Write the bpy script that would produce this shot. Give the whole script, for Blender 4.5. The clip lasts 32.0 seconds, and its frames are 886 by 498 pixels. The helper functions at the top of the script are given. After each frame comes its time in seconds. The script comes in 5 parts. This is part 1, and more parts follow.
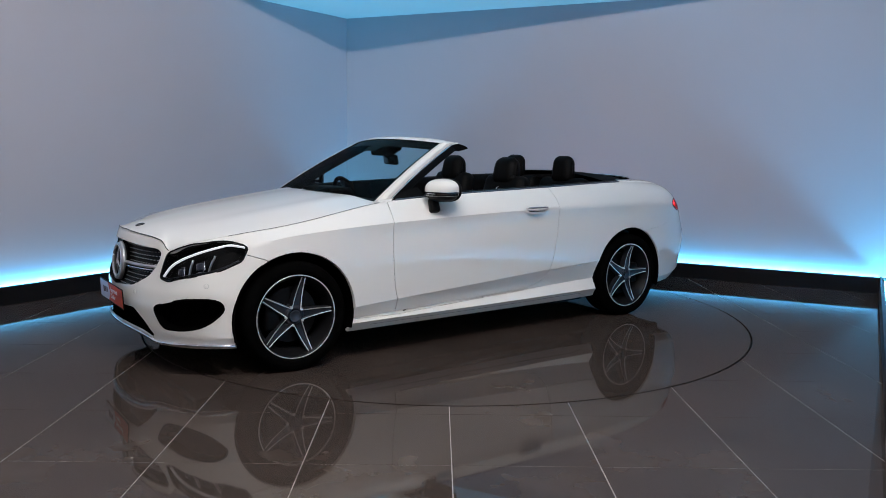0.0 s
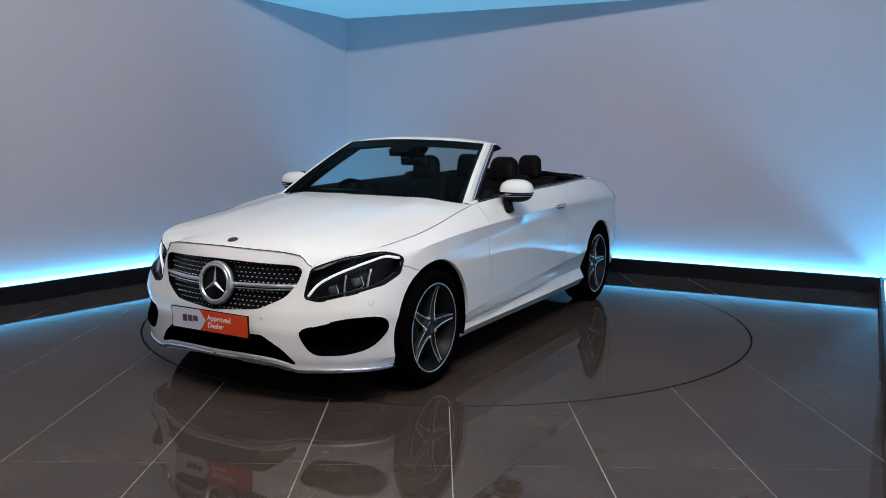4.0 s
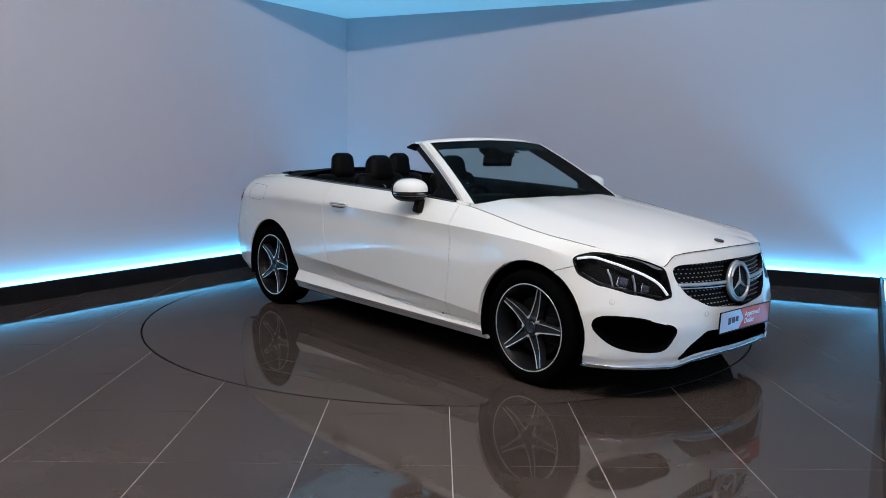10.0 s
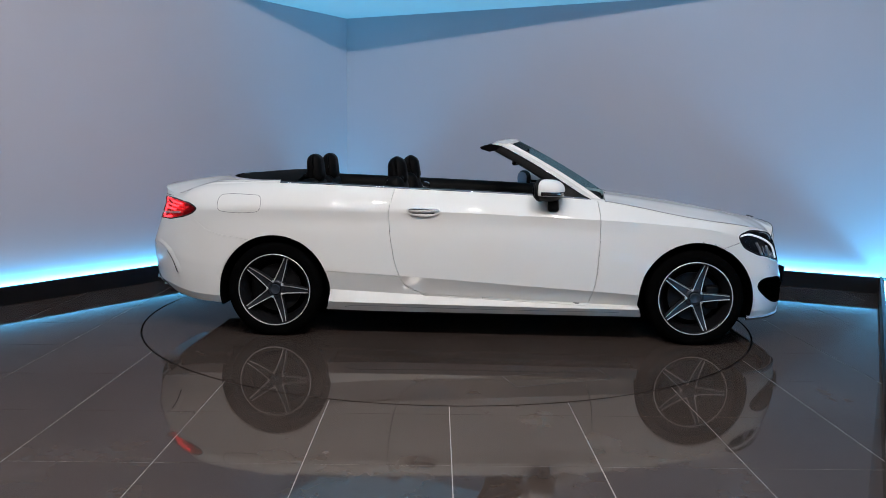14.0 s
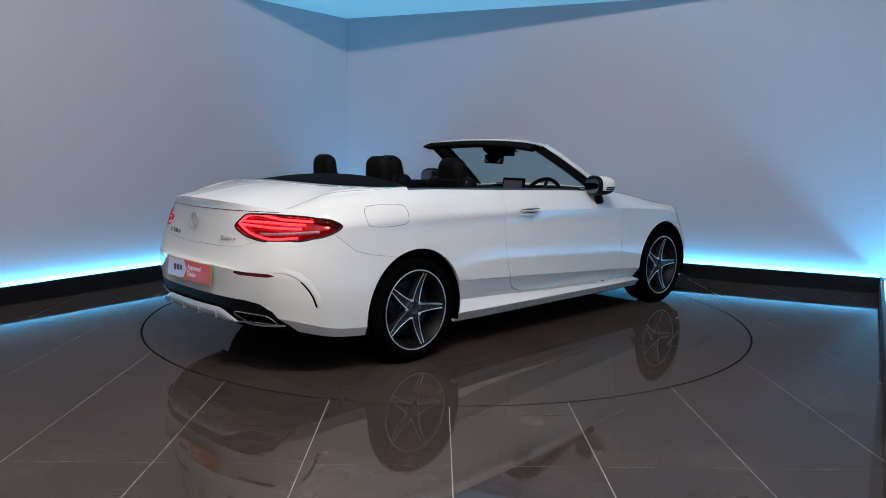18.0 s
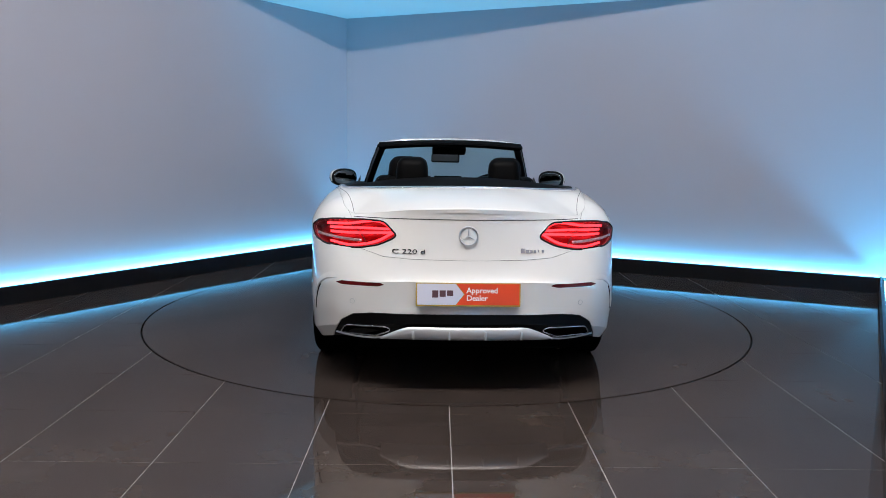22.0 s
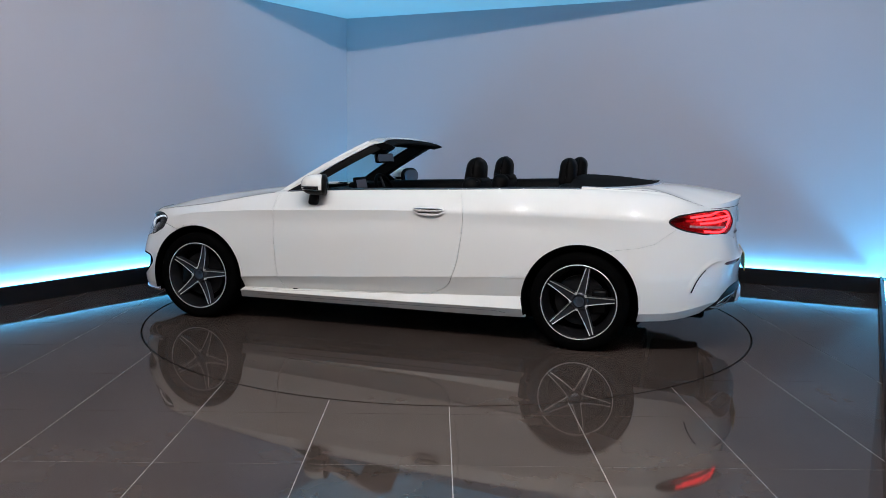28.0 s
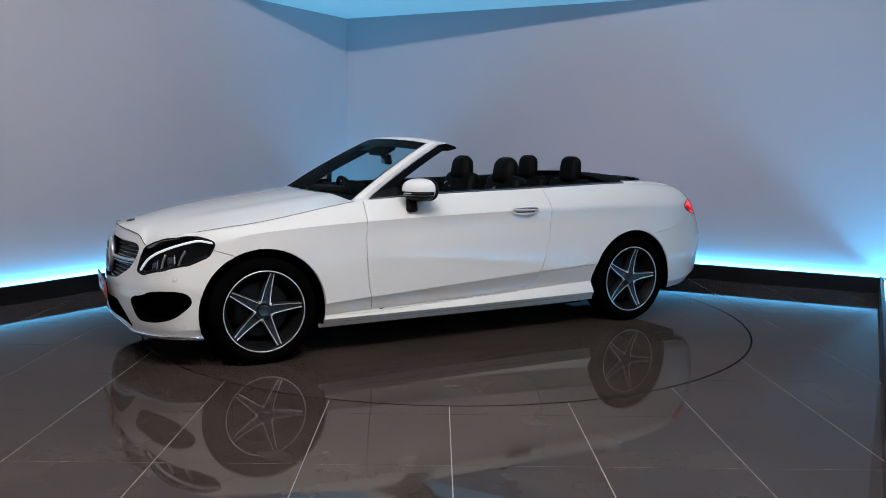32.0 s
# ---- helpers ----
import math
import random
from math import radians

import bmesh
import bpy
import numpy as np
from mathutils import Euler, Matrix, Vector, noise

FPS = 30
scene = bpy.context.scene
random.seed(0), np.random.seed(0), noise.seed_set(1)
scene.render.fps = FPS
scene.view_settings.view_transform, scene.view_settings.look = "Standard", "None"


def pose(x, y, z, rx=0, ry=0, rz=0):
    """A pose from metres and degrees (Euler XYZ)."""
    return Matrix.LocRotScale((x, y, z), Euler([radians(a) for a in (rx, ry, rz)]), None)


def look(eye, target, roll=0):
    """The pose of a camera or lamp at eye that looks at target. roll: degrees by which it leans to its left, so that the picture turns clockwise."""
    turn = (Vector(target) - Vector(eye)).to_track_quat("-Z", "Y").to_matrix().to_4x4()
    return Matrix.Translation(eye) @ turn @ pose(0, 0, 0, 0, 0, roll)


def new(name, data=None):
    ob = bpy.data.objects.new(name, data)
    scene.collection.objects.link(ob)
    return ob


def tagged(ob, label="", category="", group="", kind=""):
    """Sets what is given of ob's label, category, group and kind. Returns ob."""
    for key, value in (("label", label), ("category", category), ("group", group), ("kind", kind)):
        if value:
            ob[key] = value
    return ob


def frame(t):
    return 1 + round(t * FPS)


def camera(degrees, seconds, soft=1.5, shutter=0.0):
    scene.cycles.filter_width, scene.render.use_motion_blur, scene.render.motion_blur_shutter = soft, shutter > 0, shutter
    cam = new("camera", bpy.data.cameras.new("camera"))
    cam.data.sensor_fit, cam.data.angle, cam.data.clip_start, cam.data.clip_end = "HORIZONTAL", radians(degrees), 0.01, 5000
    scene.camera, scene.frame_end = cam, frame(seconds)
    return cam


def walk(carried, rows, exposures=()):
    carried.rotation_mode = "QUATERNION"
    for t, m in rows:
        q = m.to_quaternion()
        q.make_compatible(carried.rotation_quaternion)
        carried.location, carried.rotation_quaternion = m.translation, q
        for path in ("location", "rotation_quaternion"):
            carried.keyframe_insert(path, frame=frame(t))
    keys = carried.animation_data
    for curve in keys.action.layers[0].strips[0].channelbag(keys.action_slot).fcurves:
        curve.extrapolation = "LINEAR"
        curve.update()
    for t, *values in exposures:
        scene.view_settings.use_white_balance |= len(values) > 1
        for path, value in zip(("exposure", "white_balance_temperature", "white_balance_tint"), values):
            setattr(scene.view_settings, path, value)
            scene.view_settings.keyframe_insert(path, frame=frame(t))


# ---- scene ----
# Showroom booth with a turntable: origin at the turntable's centre, z up, metres.

# ---- camera ----
cam = camera(58.8, 32.0, soft=0.6)
EYE = (0.0, -6.133, 1.325)
AIM = (-0.0318, -0.1864, 0.5289)
walk(cam, [(0.0, look(EYE, AIM, 0.8)), (32.0, look(EYE, AIM, 0.8))],
     exposures=[(0.0, -0.09), (3.0, -0.08), (8.0, 0.03), (12.0, 0.06), (14.5, -0.04), (17.0, -0.10), (20.0, 0.05), (24.0, 0.08), (28.0, 0.08), (31.0, -0.05), (32.0, -0.08)])

# ---- plan ----
CORNER_BACK = Vector((-1.25, 3.60))
CORNER_RIGHT = Vector((4.105, 1.116))
LEFT_WAY = Vector((-0.541, -0.841)).normalized()
END_WAY = Vector((-0.470, -0.8827)).normalized()
CORNER_LEFT = CORNER_BACK + LEFT_WAY * 10.2
CORNER_NEAR = CORNER_RIGHT + END_WAY * 9.0
CEILING = 4.30            # main ceiling
LOW_CEILING = 2.80        # dropped ceiling over the back corner
LOW_EDGE = (2.00, 1.62)    # where the dropped ceiling ends on the left and the back wall
PLINTH = 0.15
TABLE_R = 2.26

# ---- light ----
world = bpy.data.worlds.new("world")
scene.world = world
world.use_nodes = True
world.node_tree.nodes["Background"].inputs["Color"].default_value = (0.02, 0.025, 0.03, 1)
world.node_tree.nodes["Background"].inputs["Strength"].default_value = 0.3

DOWNLIGHTS = [(-4.3, -4.26, 14), (-2.9, -4.26, 55), (-1.6, -4.26, 245), (-0.3, -4.26, 355), (0.85, -4.26, 355),
              (-2.1, -3.3, 18), (-0.9, -3.3, 42), (0.2, -3.3, 50), (1.3, -3.3, 50)]
for x, y, watts in DOWNLIGHTS:
    lamp = bpy.data.lights.new("downlight_lamp", "SPOT")
    lamp.energy, lamp.color = watts, (1.0, 0.96, 0.92) if x > -4 else (1.0, 0.72, 0.78)
    lamp.spot_size, lamp.spot_blend, lamp.shadow_soft_size = radians(178), 0.04, 0.10
    new("downlight_lamp", lamp).matrix_world = pose(x, y, CEILING - 0.012)


def led_lamp(a, b, inward, power):
    """A cyan LED tape along a wall, lying in the slot behind the skirting and shining up."""
    mid = (a + b) / 2 + inward * 0.022
    lamp = bpy.data.lights.new("led_lamp", "AREA")
    lamp.shape, lamp.size, lamp.size_y = "RECTANGLE", (b - a).length - 0.06, 0.012
    lamp.energy, lamp.color = power, (0.08, 0.55, 1.0)
    turn = math.degrees(math.atan2((b - a).y, (b - a).x))
    new("led_lamp", lamp).matrix_world = pose(mid.x, mid.y, PLINTH - 0.0215, 180, 0, turn)


def inward_of(a, b):
    n = Vector((-(b - a).y, (b - a).x)).normalized()
    return n if n.dot(-(a + b) / 2 + Vector((0, -2))) > 0 else -n


LED_END = CORNER_RIGHT + END_WAY * 7.6
LED_LEFT = CORNER_BACK + LEFT_WAY * 7.5
for a, b in ((CORNER_BACK, CORNER_RIGHT), (CORNER_BACK, LED_LEFT), (CORNER_RIGHT, LED_END)):
    led_lamp(a, b, inward_of(a, b), 9.6 * (b - a).length)

# ---- materials ----
def material(name, colour=(0.5, 0.5, 0.5), rough=0.5, metal=0.0, **more):
    m = bpy.data.materials.new(name)
    m.use_nodes = True
    b = m.node_tree.nodes["Principled BSDF"]
    b.inputs["Base Color"].default_value = (*colour, 1)
    b.inputs["Roughness"].default_value = rough
    b.inputs["Metallic"].default_value = metal
    for key, value in more.items():
        b.inputs[key.replace("_", " ")].default_value = value
    return m


def vary(m, scale, amount, rough=0.0, bump=0.0, fine=None, random=0.0):
    """Two scales of grain on a material's colour, gloss and relief; random: a shade of its own for each object."""
    nt = m.node_tree
    b = nt.nodes["Principled BSDF"]
    coord = nt.nodes.new("ShaderNodeTexCoord")
    big = nt.nodes.new("ShaderNodeTexNoise")
    small = nt.nodes.new("ShaderNodeTexNoise")
    big.inputs["Scale"].default_value, big.inputs["Detail"].default_value = scale, 5
    small.inputs["Scale"].default_value, small.inputs["Detail"].default_value = fine or scale * 14, 3
    for node in (big, small):
        nt.links.new(coord.outputs["Object"], node.inputs["Vector"])
    mixed = nt.nodes.new("ShaderNodeMath")
    mixed.operation = "MULTIPLY_ADD"
    nt.links.new(small.outputs["Fac"], mixed.inputs[0])
    mixed.inputs[1].default_value = 0.35
    nt.links.new(big.outputs["Fac"], mixed.inputs[2])
    span = nt.nodes.new("ShaderNodeMapRange")
    nt.links.new(mixed.outputs[0], span.inputs["Value"])
    span.inputs["From Min"].default_value, span.inputs["From Max"].default_value = 0.35, 1.0
    span.inputs["To Min"].default_value, span.inputs["To Max"].default_value = 1 - amount, 1 + amount
    factor = span.outputs["Result"]
    if random:
        info = nt.nodes.new("ShaderNodeObjectInfo")
        own = nt.nodes.new("ShaderNodeMapRange")
        own.inputs["To Min"].default_value, own.inputs["To Max"].default_value = 1 - random, 1 + random
        nt.links.new(info.outputs["Random"], own.inputs["Value"])
        both = nt.nodes.new("ShaderNodeMath")
        both.operation = "MULTIPLY"
        nt.links.new(factor, both.inputs[0])
        nt.links.new(own.outputs["Result"], both.inputs[1])
        factor = both.outputs[0]
    tint = nt.nodes.new("ShaderNodeVectorMath")
    tint.operation = "SCALE"
    tint.inputs[0].default_value = b.inputs["Base Color"].default_value[:3]
    nt.links.new(factor, tint.inputs["Scale"])
    nt.links.new(tint.outputs["Vector"], b.inputs["Base Color"])
    if rough:
        gloss = nt.nodes.new("ShaderNodeMapRange")
        base = b.inputs["Roughness"].default_value
        gloss.inputs["From Min"].default_value, gloss.inputs["From Max"].default_value = 0.35, 1.0
        gloss.inputs["To Min"].default_value, gloss.inputs["To Max"].default_value = max(0.02, base - rough), base + rough
        nt.links.new(mixed.outputs[0], gloss.inputs["Value"])
        nt.links.new(gloss.outputs["Result"], b.inputs["Roughness"])
    if bump:
        relief = nt.nodes.new("ShaderNodeBump")
        relief.inputs["Strength"].default_value, relief.inputs["Distance"].default_value = bump, 0.002
        nt.links.new(mixed.outputs[0], relief.inputs["Height"])
        nt.links.new(relief.outputs["Normal"], b.inputs["Normal"])
    return m


def glow(name, colour, strength, base=(0.02, 0.02, 0.02)):
    m = material(name, base, 0.3)
    b = m.node_tree.nodes["Principled BSDF"]
    b.inputs["Emission Color"].default_value = (*colour, 1)
    b.inputs["Emission Strength"].default_value = strength
    return m


def polished(m, rough, straight, grazing):
    """Lays a mirror-like polish over a material, stronger at a low angle."""
    nt = m.node_tree
    shine = nt.nodes.new("ShaderNodeBsdfGlossy")
    shine.inputs["Color"].default_value = (0.84, 0.78, 0.735, 1)
    coord, smear = nt.nodes.new("ShaderNodeTexCoord"), nt.nodes.new("ShaderNodeTexNoise")
    smear.inputs["Scale"].default_value, smear.inputs["Detail"].default_value, smear.inputs["Distortion"].default_value = 1.5, 3, 0.6
    nt.links.new(coord.outputs["Object"], smear.inputs["Vector"])
    worn = nt.nodes.new("ShaderNodeMapRange")
    worn.inputs["From Min"].default_value, worn.inputs["From Max"].default_value = 0.35, 0.7
    worn.inputs["To Min"].default_value, worn.inputs["To Max"].default_value = rough * 0.6, rough * 2.0
    nt.links.new(smear.outputs["Fac"], worn.inputs["Value"])
    nt.links.new(worn.outputs["Result"], shine.inputs["Roughness"])
    facing = nt.nodes.new("ShaderNodeLayerWeight")
    facing.inputs["Blend"].default_value = 0.5
    steep = nt.nodes.new("ShaderNodeMath")
    steep.operation, steep.inputs[1].default_value = "POWER", 2.0
    nt.links.new(facing.outputs["Facing"], steep.inputs[0])
    share = nt.nodes.new("ShaderNodeMath")
    share.operation, share.inputs[1].default_value, share.inputs[2].default_value = "MULTIPLY_ADD", grazing, straight
    nt.links.new(steep.outputs[0], share.inputs[0])
    both = nt.nodes.new("ShaderNodeMixShader")
    nt.links.new(share.outputs[0], both.inputs[0])
    nt.links.new(nt.nodes["Principled BSDF"].outputs[0], both.inputs[1])
    nt.links.new(shine.outputs[0], both.inputs[2])
    nt.links.new(both.outputs[0], nt.nodes["Material Output"].inputs["Surface"])
    return m


WALL = vary(material("wall_paint", (0.455, 0.440, 0.490), 0.75), 0.9, 0.02, bump=0.05, fine=160)
CEIL = vary(material("ceiling_paint", (0.84, 0.81, 0.79), 0.8), 0.8, 0.03, bump=0.05, fine=160)
# Dark tone for the unseen near wall, set to cut fill light and reflections.
WALL_DARK = vary(material("unseen_wall_dark", (0.07, 0.07, 0.075), 0.8), 0.9, 0.05, bump=0.05, fine=160)
BLACK_GLOSS = vary(material("plinth_black", (0.008, 0.008, 0.009), 0.4, Specular_IOR_Level=0.2), 3.0, 0.2, rough=0.06)
TILE = polished(vary(material("floor_tile", (0.046, 0.0345, 0.0295), 0.5, Specular_IOR_Level=0.0), 1.8, 0.34, rough=0.04, fine=9, random=0.05), 0.035, 0.09, 0.11)
GROUT = vary(material("grout", (0.30, 0.28, 0.27), 0.8), 1.4, 0.75, fine=40)
GROUT_DARK = vary(material("grout_dark", (0.02, 0.02, 0.02), 0.8), 3, 0.15)
LED = glow("led_tape", (0.25, 0.75, 1.0), 6.0)
LAMP_GLASS = glow("downlight_glass", (1.0, 0.95, 0.88), 6.0)
WHITE_PLASTIC = material("white_trim", (0.7, 0.7, 0.7), 0.4)
DARK_STEEL = vary(material("dark_steel", (0.05, 0.05, 0.05), 0.5, 0.6), 5, 0.2)


# ---- car materials ----
def car_paint():
    m = material("white_paint", (0.760, 0.742, 0.710), 0.34, 0.0, Coat_Weight=1.0, Coat_Roughness=0.02, Coat_IOR=1.5)
    m.node_tree.nodes["Principled BSDF"].inputs["Specular IOR Level"].default_value = 0.0
    return vary(m, 2.0, 0.012, fine=900)


def clear(name, tint, rough=0.0, shine_=0.7):
    """Thin clear glass: light passes straight through, with a mirror-like gloss on it."""
    m = bpy.data.materials.new(name)
    m.use_nodes = True
    nt = m.node_tree
    nt.nodes.remove(nt.nodes["Principled BSDF"])
    through_ = nt.nodes.new("ShaderNodeBsdfTransparent")
    through_.inputs["Color"].default_value = (*tint, 1)
    shine = nt.nodes.new("ShaderNodeBsdfGlossy")
    shine.inputs["Roughness"].default_value = rough
    facing = nt.nodes.new("ShaderNodeLayerWeight")
    facing.inputs["Blend"].default_value = 0.5
    steep = nt.nodes.new("ShaderNodeMath")
    steep.operation, steep.inputs[1].default_value = "POWER", 4.0
    nt.links.new(facing.outputs["Facing"], steep.inputs[0])
    fres = nt.nodes.new("ShaderNodeMath")
    fres.operation, fres.inputs[1].default_value, fres.inputs[2].default_value = "MULTIPLY_ADD", shine_, 0.008
    nt.links.new(steep.outputs[0], fres.inputs[0])
    mix = nt.nodes.new("ShaderNodeMixShader")
    nt.links.new(fres.outputs[0], mix.inputs[0])
    nt.links.new(through_.outputs[0], mix.inputs[1])
    nt.links.new(shine.outputs[0], mix.inputs[2])
    nt.links.new(mix.outputs[0], nt.nodes["Material Output"].inputs["Surface"])
    return m


PAINT = car_paint()
BLACK_TRIM = vary(material("black_trim", (0.002, 0.002, 0.0022), 0.45, Specular_IOR_Level=0.14), 6, 0.2, rough=0.05)
BLACK_MATT = vary(material("black_plastic", (0.003, 0.003, 0.003), 0.7, Specular_IOR_Level=0.1), 8, 0.25, bump=0.1)
PIANO = material("gloss_black", (0.008, 0.008, 0.009), 0.06)
# Near-black that stands in for deep shade under the car and in openings.
VOID = material("deep_shade_black", (0.0015, 0.0015, 0.0015), 1.0, Specular_IOR_Level=0.0)
CHROME = material("chrome", (0.82, 0.83, 0.85), 0.09, 1.0)
DARK_CHROME = material("dark_chrome", (0.30, 0.30, 0.33), 0.12, 1.0)
RIM_INNER = vary(material("rim_inner", (0.006, 0.006, 0.007), 0.4, Specular_IOR_Level=0.15), 9, 0.1, rough=0.05)
SATIN = vary(material("satin_silver", (0.62, 0.63, 0.65), 0.32, 0.85), 9, 0.04, rough=0.04)
SILVER_PAINT = material("silver_paint", (0.55, 0.56, 0.58), 0.3, 0.5, Coat_Weight=0.6)
RUBBER = vary(material("tyre_rubber", (0.0022, 0.0022, 0.0022), 0.85, Specular_IOR_Level=0.0), 10, 0.25, bump=0.15)
ALLOY = vary(material("machined_alloy", (0.88, 0.89, 0.91), 0.36, 0.7), 18, 0.05, rough=0.05)
ALLOY_DARK = vary(material("dark_alloy", (0.045, 0.048, 0.058), 0.32, 0.7), 9, 0.1, rough=0.05)
HUB_BLUE = material("hub_enamel", (0.06, 0.075, 0.10), 0.25, 0.6)
DISC = vary(material("brake_disc", (0.010, 0.010, 0.011), 0.5, 0.4, Specular_IOR_Level=0.2), 20, 0.1, rough=0.08)
GLASS = clear("windscreen_glass", (0.50, 0.68, 0.69), 0.12, 0.07)
LENS = clear("lamp_lens", (0.84, 0.85, 0.88), 0.02, 0.2)
RED_LENS = clear("red_lens", (0.95, 0.17, 0.19), 0.02, 0.4)
LEATHER = vary(material("black_leather", (0.0028, 0.0027, 0.0029), 0.55, Specular_IOR_Level=0.07), 7, 0.2, rough=0.08, bump=0.08, fine=260)
FABRIC = vary(material("black_canvas", (0.0032, 0.0032, 0.0038), 0.9, Specular_IOR_Level=0.08), 9, 0.2, bump=0.15, fine=300)
MIRROR = material("mirror_glass", (0.13, 0.16, 0.18), 0.02, 1.0)
DRL = glow("daylight_strip", (0.92, 0.96, 1.0), 0.65, (0.8, 0.82, 0.85))
RED_GLOW = glow("tail_light_strip", (1.0, 0.13, 0.16), 5.0, (0.3, 0.01, 0.01))
RED_DARK = vary(material("red_reflector", (0.15, 0.006, 0.009), 0.3, Coat_Weight=1.0), 30, 0.3)
REVERSE_LENS = vary(material("reverse_lens", (0.45, 0.22, 0.22), 0.15, 0.3, Coat_Weight=1.0), 60, 0.6, fine=240)
PLATE_WHITE = material("plate_white", (0.62, 0.62, 0.72), 0.35)
PLATE_ORANGE = material("plate_orange", (0.72, 0.062, 0.012), 0.35)
PLATE_YELLOW = material("plate_edge", (0.45, 0.30, 0.04), 0.4)
LETTER_GREY = material("letter_grey", (0.10, 0.045, 0.06), 0.5)
LETTER_WHITE = material("letter_white", (0.85, 0.80, 0.80), 0.5)
SEAM = material("joint_shadow", (0.01, 0.01, 0.01), 0.8)
SEAM_LIGHT = material("joint_and_crease_grey", (0.22, 0.22, 0.21), 0.8)
SENSOR_GREY = material("sensor_ring", (0.48, 0.48, 0.47), 0.5)

# ---- mesh helpers ----
def mesh_of(bm, name, mat, smooth=False):
    me = bpy.data.meshes.new(name)
    if smooth:
        for f in bm.faces:
            f.smooth = True
    bm.to_mesh(me)
    bm.free()
    me.materials.append(mat)
    return me


def part(name, bm, mat, parent=None, label="", smooth=False):
    """Links a bmesh as one mesh object, under a thing or a part if one is given."""
    ob = new(name, mesh_of(bm, name, mat, smooth))
    if parent:
        ob.parent = parent
    if label:
        tagged(ob, label)
    return ob


def box(bm, x0, x1, y0, y1, z0, z1, m=None):
    vs = [bm.verts.new((x, y, z)) for x in (x0, x1) for y in (y0, y1) for z in (z0, z1)]
    for i in ((0, 1, 3, 2), (4, 6, 7, 5), (0, 4, 5, 1), (2, 3, 7, 6), (0, 2, 6, 4), (1, 5, 7, 3)):
        bm.faces.new([vs[k] for k in i])
    if m:
        bmesh.ops.transform(bm, matrix=m, verts=vs)
    return vs


def prism(bm, outline, z0, z1):
    """A solid between two heights over a plan outline (counter-clockwise)."""
    low = [bm.verts.new((x, y, z0)) for x, y in outline]
    high = [bm.verts.new((x, y, z1)) for x, y in outline]
    n = len(outline)
    bm.faces.new(high)
    bm.faces.new(low[::-1])
    for i in range(n):
        bm.faces.new((low[i], low[(i + 1) % n], high[(i + 1) % n], high[i]))
    return low + high


def soften(bm, width, segments=2, angle=0.5):
    edges = [e for e in bm.edges if len(e.link_faces) == 2 and e.calc_face_angle(0) > angle]
    bmesh.ops.bevel(bm, geom=edges, offset=width, segments=segments, affect="EDGES", profile=0.5, clamp_overlap=True)


def ring(bm, profile, turns=48, m=None, closed=True, sweep=360.0):
    """Turns a profile of (radius, height) round the z axis."""
    rows = []
    count = turns if sweep >= 360 else turns + 1
    for k in range(count):
        a = radians(sweep) * k / turns
        rows.append([bm.verts.new((r * math.cos(a), r * math.sin(a), h)) for r, h in profile])
    n = len(profile)
    for k in range(turns if sweep >= 360 else turns):
        one, two = rows[k], rows[(k + 1) % count]
        for i in range(n if closed else n - 1):
            bm.faces.new((one[i], two[i], two[(i + 1) % n], one[(i + 1) % n]))
    verts = [v for row in rows for v in row]
    if m:
        bmesh.ops.transform(bm, matrix=m, verts=verts)
    return verts


# ---- room ----
def wall_run(name, a, b, thick=0.12, mat=WALL, label="pale lavender painted wall washed with cyan light"):
    n = inward_of(a, b)
    way = (b - a).normalized()
    bm = bmesh.new()
    out = [a - way * thick, b + way * thick, b + way * thick - n * thick, a - way * thick - n * thick]
    if (out[1] - out[0]).cross(out[2] - out[1]) < 0:
        out.reverse()
    prism(bm, out, 0.0, CEILING + 0.1)
    return tagged(part(name, bm, mat), label, "wall", kind="structure")


def skirting(a, b, lit):
    """Black plinth board standing off the wall, with a slot behind it for the LED tape."""
    n = inward_of(a, b)
    trim = new("plinth")
    tagged(trim, "black gloss plinth board along the wall" + (" with a cyan LED slot" if lit else ""), "skirting", kind="structure")
    d = (b - a).length
    m = Matrix.Translation((*a, 0)) @ Matrix.Rotation(math.atan2((b - a).y, (b - a).x), 4, "Z")
    side = 1 if (m.to_3x3() @ Vector((0, 1, 0))).xy.dot(n) > 0 else -1
    bm = bmesh.new()
    box(bm, 0, d, side * 0.045, side * 0.063, 0.0, PLINTH, m)
    bmesh.ops.recalc_face_normals(bm, faces=bm.faces)
    part("board", bm, BLACK_GLOSS, trim)
    bm = bmesh.new()
    box(bm, 0, d, side * 0.001, side * 0.045, 0.0, PLINTH - 0.028, m)
    bmesh.ops.recalc_face_normals(bm, faces=bm.faces)
    part("ledge", bm, BLACK_GLOSS, trim)
    if lit:
        bm = bmesh.new()
        box(bm, 0.02, d - 0.02, side * 0.015, side * 0.029, PLINTH - 0.028, PLINTH - 0.025, m)
        bmesh.ops.recalc_face_normals(bm, faces=bm.faces)
        part("led_tape", bm, LED, trim, "glowing cyan LED tape")
    return trim


wall_run("wall_back", CORNER_BACK, CORNER_RIGHT)
wall_run("wall_left", CORNER_BACK, CORNER_LEFT)
wall_run("wall_end", CORNER_RIGHT, CORNER_NEAR)
# Unseen wall added behind the camera, dark to keep reflections dark.
wall_run("wall_near", CORNER_NEAR, CORNER_LEFT, mat=WALL_DARK, label="unseen dark wall added to close the room and darken reflections")
skirting(CORNER_BACK, CORNER_RIGHT, True)
skirting(CORNER_BACK, LED_LEFT, True)
skirting(CORNER_RIGHT, LED_END, True)

